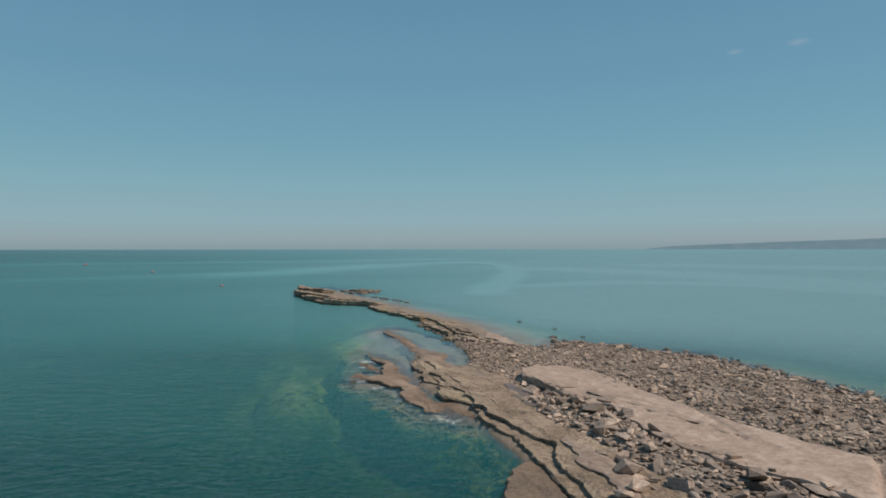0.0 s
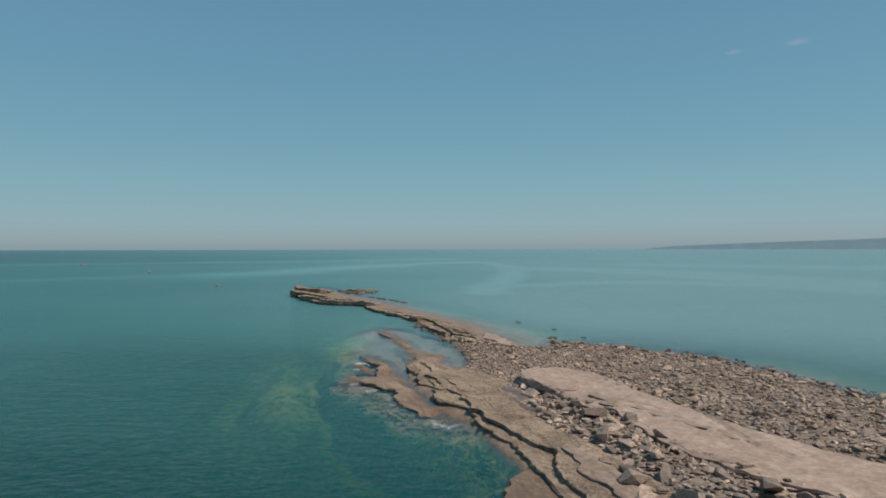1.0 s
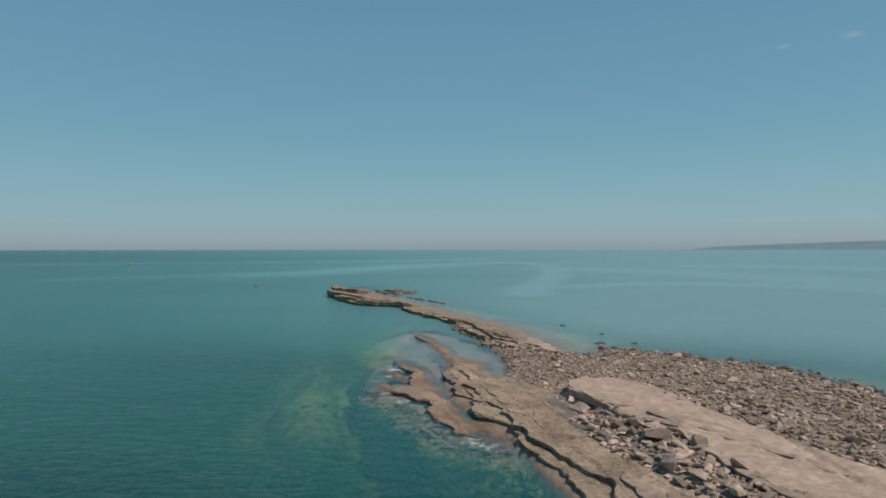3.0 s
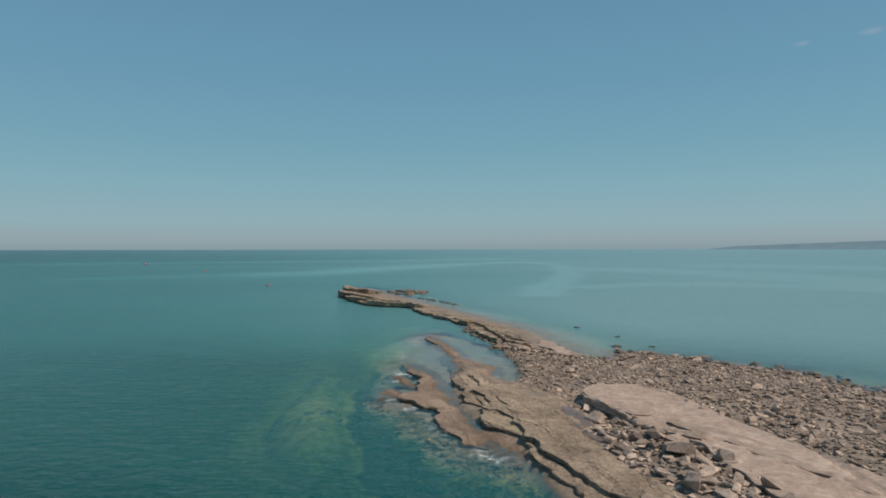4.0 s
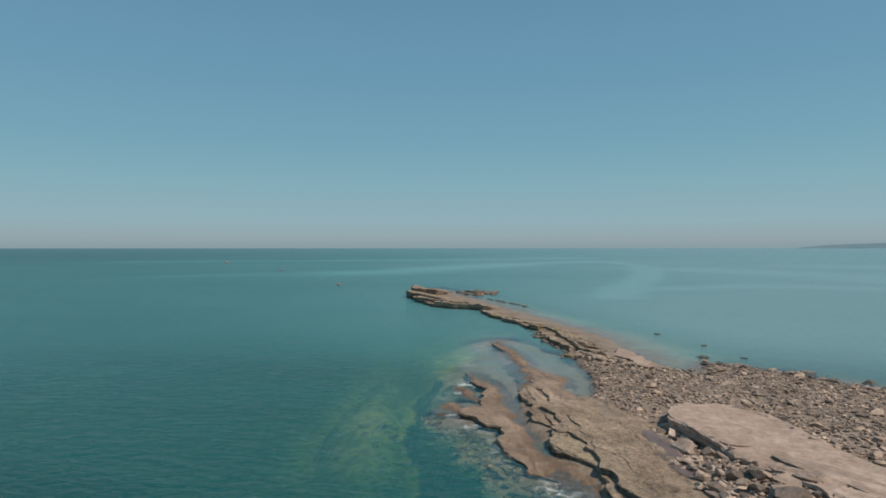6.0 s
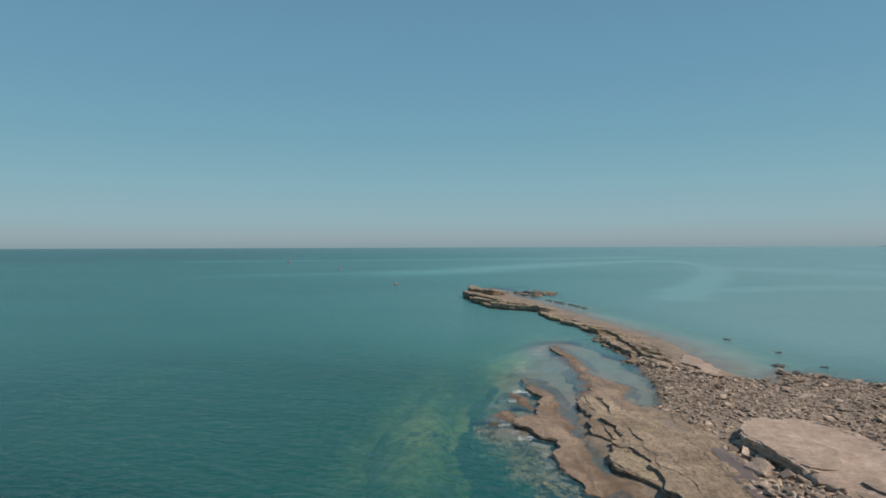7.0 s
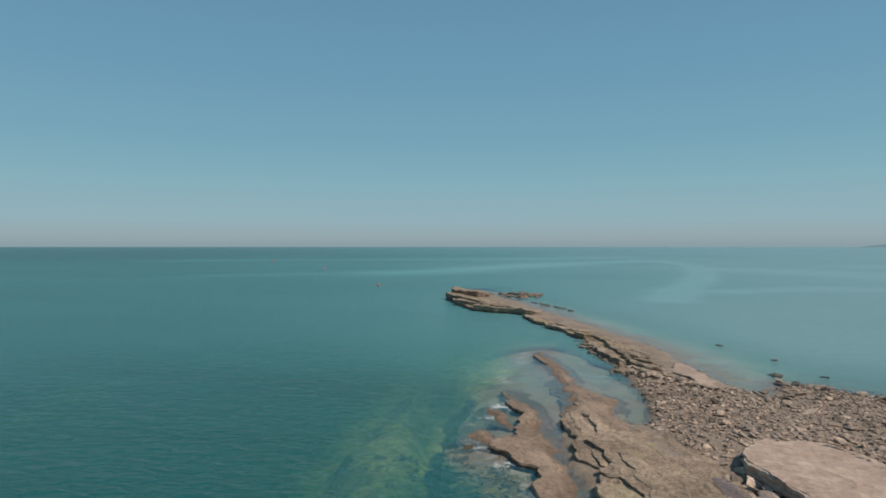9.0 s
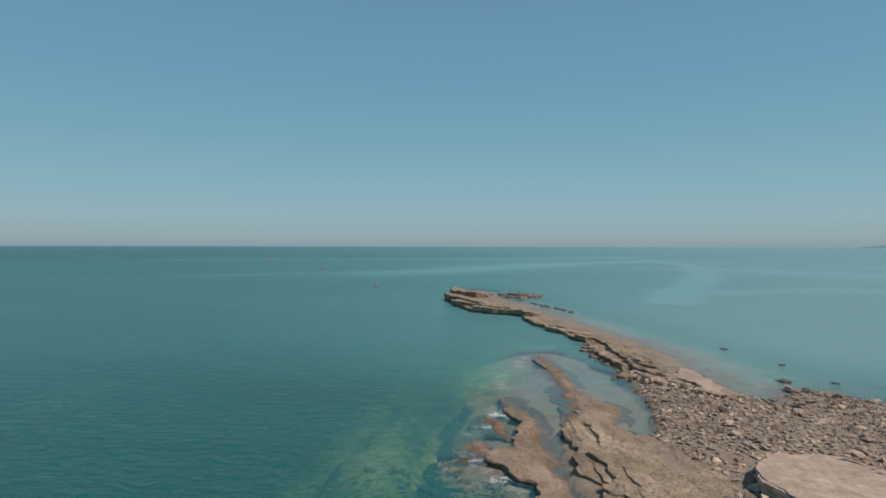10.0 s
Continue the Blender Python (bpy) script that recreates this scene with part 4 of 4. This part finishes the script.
FOOT_FLAT = [(3.5, 26.4, 0.08), (3.0, 25.7, 0.12), (2.6, 24.5, 0.14), (2.4, 23.2, 0.14), (2.1, 21.5, 0.14), (1.9, 18, 0.14), (4.9, 18, 0.12), (4.4, 22.4, 0.1), (4.2, 24.6, 0.1), (3.9, 26.2, 0.08)]
ledge_thing("rock_ledge", [(FOOT_FLAT, 0.15, 0.4, dict(rough=0.3, relief=0.03, steps=(0.05, 1.6), seed=130))],
            "low reddish rock flat at the foot of the ledge", FLAT_ROCK)

def puddle(points, z):
    """A shallow film of rain and spray left on the rock."""
    m, nodes, links = material("puddle_water")
    bsdf = add(nodes, "ShaderNodeBsdfPrincipled", Base_Color=(0.17, 0.115, 0.105, 1), Roughness=0.3, Alpha=0.55)
    out = nodes.new("ShaderNodeOutputMaterial")
    links.new(bsdf.outputs[0], out.inputs["Surface"])
    line = rounded([(x, y, z) for x, y in points], 0.2, 0.15, 5)
    n = len(line)
    verts = line.tolist() + [[*line[:, :2].mean(0), z]]
    return tagged(new("puddle", mesh_of("puddle", verts, [(k, (k + 1) % n, n) for k in range(n)], m)), "shallow purplish puddle lying on the rock", "puddle", "puddles on the rock")


puddle([(3.9, 40.6), (4.5, 40.0), (4.9, 38.2), (4.8, 36.6), (4.3, 36.4), (4.0, 38.0)], 0.335)
puddle([(4.4, 36.1), (5.0, 36.0), (5.4, 34.6), (5.0, 34.3), (4.6, 35.0)], 0.365)

# ---- boulders and rubble ----
def stone_shape(seed, flat=0.55):
    """An angular, worn block about one metre across."""
    rng = random.Random(seed)
    bm = bmesh.new()
    for k in range(15):
        v = Vector((rng.gauss(0, 1), rng.gauss(0, 1), rng.gauss(0, 1))).normalized()
        p = 3.5
        n = (abs(v.x) ** p + abs(v.y) ** p + abs(v.z) ** p) ** (1 / p)
        v = v / n * rng.uniform(0.85, 1.05)
        bm.verts.new((0.5 * v.x, 0.5 * v.y * rng.uniform(0.7, 0.8), 0.5 * v.z * flat))
    hull = bmesh.ops.convex_hull(bm, input=bm.verts)
    bmesh.ops.delete(bm, geom=[g for g in hull["geom_interior"] if isinstance(g, bmesh.types.BMVert)], context="VERTS")
    bmesh.ops.recalc_face_normals(bm, faces=bm.faces)
    bm.verts.index_update()
    verts, faces = np.array([v.co[:] for v in bm.verts]), [tuple(v.index for v in f.verts) for f in bm.faces]
    bm.free()
    return verts, faces


SHAPES = [stone_shape(s, 0.4 + 0.05 * (s % 8)) for s in range(24)]
ZONE_BEACH = rounded([(*p, 0) for p in [(x + 0.3, y + 0.2) for x, y in BEACH[1:]] + [(31, -16), (25, 5), (20.9, 15.5), (18, 23), (15.8, 27.2), (14, 30.6), (13.4, 32.6), (12, 36.6), (11.2, 39), (10.2, 44.4),
                      (9.5, 45.8), (8.5, 46.1), (7.1, 45.6), (6.1, 44.9), (5.4, 43.6), (4.9, 42), (4.2, 43), (3.0, 45.3), (1.8, 47.8), (2.0, 51), (1.6, 56), (1.2, 60), (2.1, 60.2), (3.6, 59.2), (4.8, 57.6), (5.9, 56.3), (6.6, 57.6), (7.6, 58.4), (8.3, 57)]], 0.6, 0.3, 7)
ZONE_FOOT = rounded([(*p, 0) for p in [(4.9, 42), (4.2, 40.5), (4.3, 38.5), (4.6, 36), (5.1, 33), (5.2, 30), (5.6, 28), (6.4, 26), (6.8, 23.5), (8, 19), (9.6, 8), (11.5, -6), (18, -6), (16.8, 8), (14, 20.5), (12.6, 23.2),
                     (11.5, 24.8), (10.5, 27), (9.9, 29.2), (9.4, 31.4), (9.2, 33.2), (8.5, 34.7), (7.6, 36), (7.1, 37.4), (6.3, 38.8), (5.6, 40.5)]], 0.6, 0.3, 8)
rng = np.random.default_rng(4)


def scatter(zone, count, size_of, y_from, y_to):
    lo, hi = zone[:, :2].min(0), zone[:, :2].max(0)
    lo[1], hi[1] = max(lo[1], y_from), min(hi[1], y_to)
    pts = rng.uniform(lo, hi, (count, 2))
    pts = pts[inside(pts[:, 0], pts[:, 1], zone)]
    return pts, size_of(pts)


def sizes(a, b):
    return lambda p: np.clip(a * np.exp(rng.normal(0, 0.42, len(p))), 0.11, b) * (1 - 0.12 * smooth(40, 46, p[:, 1]))


stones = []
for zone, count, a, b, y0, y1 in ((ZONE_BEACH, 6500, 0.30, 0.8, -4, 62), (ZONE_FOOT, 2400, 0.45, 1.05, -4, 44), (ZONE_BEACH, 44000, 0.17, 0.36, 8, 62), (ZONE_FOOT, 16000, 0.19, 0.4, 4, 44)):
    pts, size = scatter(zone, count, sizes(a, b), y0, y1)
    base = np.maximum(bed_height(pts[:, 0], pts[:, 1]), -0.35)
    bare = inside(pts[:, 0], pts[:, 1], BEACH_SLAB) & (hashed(np.floor(pts[:, 0] * 9), np.floor(pts[:, 1] * 9), 5) > 0.5)
    pts, size, base = pts[~bare], size[~bare], base[~bare]
    base = np.where(signed(pts[:, 0], pts[:, 1], SLAB) < -0.1, 0.62, base)
    for (x, y), s, z in zip(pts, size, base):
        stones.append((x, y, z, s))
shore = rounded([(*p, 0) for p in BEACH[:-3]], 0.1, closed=False)
for k in range(1100):
    q = shore[int(rng.integers(len(shore)))]
    away = abs(rng.normal(0, 1.1))
    stones.append((q[0] + 0.75 * away + rng.normal(0, 0.3), q[1] + 0.5 * away + rng.normal(0, 0.3), -0.02 - 0.07 * away, float(np.clip(0.3 * math.exp(rng.normal(0, 0.45)), 0.12, 0.9))))
# single large blocks lying on the ledge
stones += [(7.0, 24.1, 0.5, 1.15), (8.3, 24.6, 0.45, 0.95), (6.1, 21.5, 0.5, 1.0), (6.9, 22.3, 0.48, 0.8), (8.4, 22.5, 0.45, 1.05), (7.7, 23.3, 0.45, 0.6), (9.2, 23.6, 0.4, 0.9), (6.5, 26.2, 0.46, 0.5), (7.2, 25.6, 0.42, 0.6)]
stones.sort(key=lambda q: -(q[3] - 0.012 * max(0.0, q[1] - 22)))
placed, kept = {}, []
for x, y, z, s in stones:
    key = (int(x // 1), int(y // 1))
    close = [q for dx in (-1, 0, 1) for dy in (-1, 0, 1) for q in placed.get((key[0] + dx, key[1] + dy), ())]
    if any((x - q[0]) ** 2 + (y - q[1]) ** 2 < (0.285 * (s + q[2])) ** 2 for q in close):
        continue
    placed.setdefault(key, []).append((x, y, s))
    kept.append((x, y, z, s))


def turn_of(s):
    return Euler((rng.normal(0, 0.22), rng.normal(0, 0.22), rng.uniform(0, 6.28)))


loose = [mesh_of("boulder", v.tolist(), f, STONE_A, False) for v, f in SHAPES]
rest_v, rest_f = [], []
for k, (x, y, z, s) in enumerate(kept):
    stretch = (s * rng.uniform(0.9, 1.5), s * rng.uniform(0.75, 1.1), s * rng.uniform(0.5, 0.95))
    m = Matrix.LocRotScale((x, y, z + 0.13 * s), turn_of(s), stretch)
    pick = int(rng.integers(len(SHAPES)))
    if k < 300:
        ob = new("boulder", loose[pick])
        ob.matrix_basis = m
        tagged(ob, "angular grey-brown boulder lying among rubble" if s < 0.8 else "large angular grey-brown boulder lying among rubble", "boulder", "boulders on the shore")
    else:
        v, f = SHAPES[pick]
        mm = np.array(m)
        start = len(rest_v)
        rest_v += (v @ mm[:3, :3].T + mm[:3, 3]).tolist()
        rest_f += [tuple(i + start for i in q) for q in f]
rubble = new("rubble", mesh_of("rubble", rest_v, rest_f, STONE_B, False))
tagged(rubble, "grey-brown angular rubble covering the shore", "rubble", kind="stuff")

def heap(spots, lift, deepest, shape):
    """One mesh of many stones; spots: x, y and size of each."""
    spots = np.array(spots)
    ground_z = bed_height(spots[:, 0], spots[:, 1])
    verts, faces = [], []
    for (x, y, s), z in zip(spots.tolist(), ground_z.tolist()):
        m = np.array(Matrix.LocRotScale((x, y, max(z, deepest) + lift(s)), turn_of(s), (s * shape[0], s * shape[1], s * shape[2])))
        v, f = SHAPES[int(rng.integers(len(SHAPES)))]
        start = len(verts)
        verts += (v @ m[:3, :3].T + m[:3, 3]).tolist()
        faces += [tuple(i + start for i in t) for t in f]
    return verts, faces


spots = []
for edge, amount in ((SPINE_LEFT[11:], 130), (SPINE_PLATES[10][0], 90), ([(1.3, 63), (2.1, 60.5), (2.8, 60.0), (3.6, 59.4), (4.2, 58.5), (5.0, 57.5), (5.8, 56.4)], 130)):
    path = rounded([(p[0], p[1], 0) for p in edge], 0.1, closed=False)
    for k in range(amount):
        q = path[int(rng.integers(len(path)))]
        spots.append((q[0] - 0.25 + rng.normal(0, 0.35), q[1] + rng.normal(0, 0.25), float(np.clip(0.3 * math.exp(rng.normal(0, 0.45)), 0.12, 0.8))))
tagged(new("broken_rock", mesh_of("broken_rock", *heap(spots, lambda s: 0.12, -0.1, (1.2, 0.9, 0.7)), STONE_B, False)), "broken brown rock pieces below the ledges", "rubble", kind="stuff")

y = rng.uniform(22, 43, 2600)
x = np.interp(y, [22, 25, 30, 34, 38, 43], [3.6, 3.2, 2.2, 0.6, -2.6, -5.4]) - np.abs(rng.normal(0, 2.1, 2600))
z = bed_height(x, y)
low = (z < -0.16) & (z > -1.6)
spots = np.stack([x, y, np.clip(0.26 * np.exp(rng.normal(0, 0.5, 2600)), 0.1, 0.8)], -1)[low]
tagged(new("sunken_rubble", mesh_of("sunken_rubble", *heap(spots, lambda s: 0.04 * s, -9, (1.3, 1.0, 0.4)), SUNK_STONE, False)), "weedy brown stones lying on the shallow sea bed", "rubble", kind="stuff")

# ---- rocks standing in the sea ----
def sea_rock(x, y, size, z=0.0, label="small dark wet rock awash in the sea", group="rocks awash off the beach"):
    v, f = SHAPES[int(rng.integers(len(SHAPES)))]
    me = mesh_of("sea_rock", v.tolist(), f, FLAT_ROCK if "islet" in label and rng.uniform() < 0.65 else DARK_ROCK, False)
    ob = new("sea_rock", me)
    ob.matrix_basis = Matrix.LocRotScale((x, y, z), Euler((0, 0, rng.uniform(0, 6.28))), (size * 1.1, size * 0.9, size * (0.5 if size > 1.3 else 0.42)))
    return tagged(ob, label, "rock", group)


for x, y, s in [(9.1, 77, 0.8), (12.2, 70.2, 0.8), (14.0, 63.8, 0.7), (16, 58.3, 0.7), (10.8, 63.6, 1.2), (10.5, 60.6, 0.9), (17.2, 56.2, 0.7), (20.9, 53, 0.7),
                (14.2, 56.9, 0.8), (11.6, 61.2, 0.9), (12.3, 60.8, 0.6), (22.6, 47.5, 0.8), (24.4, 42, 0.7), (9.8, 56.5, 0.8), (13.2, 60.2, 0.7), (18.8, 54.6, 0.6)]:
    sea_rock(x, y, s)
for k in range(44):
    a, r = rng.uniform(0, 6.28), math.sqrt(rng.uniform(0, 1))
    along, across = 4.6 * r * math.cos(a), 5.5 * r * math.sin(a)
    sea_rock(-17.0 + along - 0.3 * across, 129.5 + across, float(rng.uniform(0.8, 2.2)), 0.12, "low dark brown rock of an islet off the reef", "rocks of the islet")
for k in range(12):
    f = (k + rng.uniform(-0.3, 0.3)) / 11
    sea_rock(-13.0 + 7.0 * f + rng.normal(0, 0.25), 115.5 - 11 * f + rng.normal(0, 0.4), float(rng.uniform(0.7, 1.3)), 0.02, "low dark rock awash beside the reef", "rocks awash beside the reef")
sea_rock(-22.8, 130.5, 1.6, 0.05)
sea_rock(-27.4, 111.6, 0.7)


def buoy(x, y, s):
    """A mooring float: fat red body, white collar and a short mast."""
    red, grey = plain("red_plastic", (0.24, 0.075, 0.065), 0.5), plain("white_plastic", (0.6, 0.6, 0.58), 0.4)
    root = tagged(new("mooring_buoy"), "red plastic mooring buoy floating on the sea", "buoy", "mooring buoys")
    root.location = (x, y, 0)
    for name, mat, profile in (("float", red, [(0.02, -0.3), (0.4, -0.22), (0.62, 0.0), (0.6, 0.14), (0.34, 0.26), (0.14, 0.3)]),
                               ("collar", grey, [(0.14, 0.3), (0.2, 0.31), (0.2, 0.37), (0.05, 0.39)]), ("mast", red, [(0.05, 0.38), (0.05, 0.5), (0.01, 0.52)])):
        n, verts, faces = 16, [], []
        for r, z in profile:
            verts += [(s * r * math.cos(6.2832 * k / n), s * r * math.sin(6.2832 * k / n), s * z) for k in range(n)]
        for i in range(len(profile) - 1):
            faces += [(i * n + k, i * n + (k + 1) % n, (i + 1) * n + (k + 1) % n, (i + 1) * n + k) for k in range(n)]
        part(name, mesh_of(name, verts, faces, mat), root)
    return root


for x, y, s in [(-53.2, 151, 0.85), (-110.2, 238.5, 1.15), (-196, 345, 1.9)]:
    buoy(x, y, s)
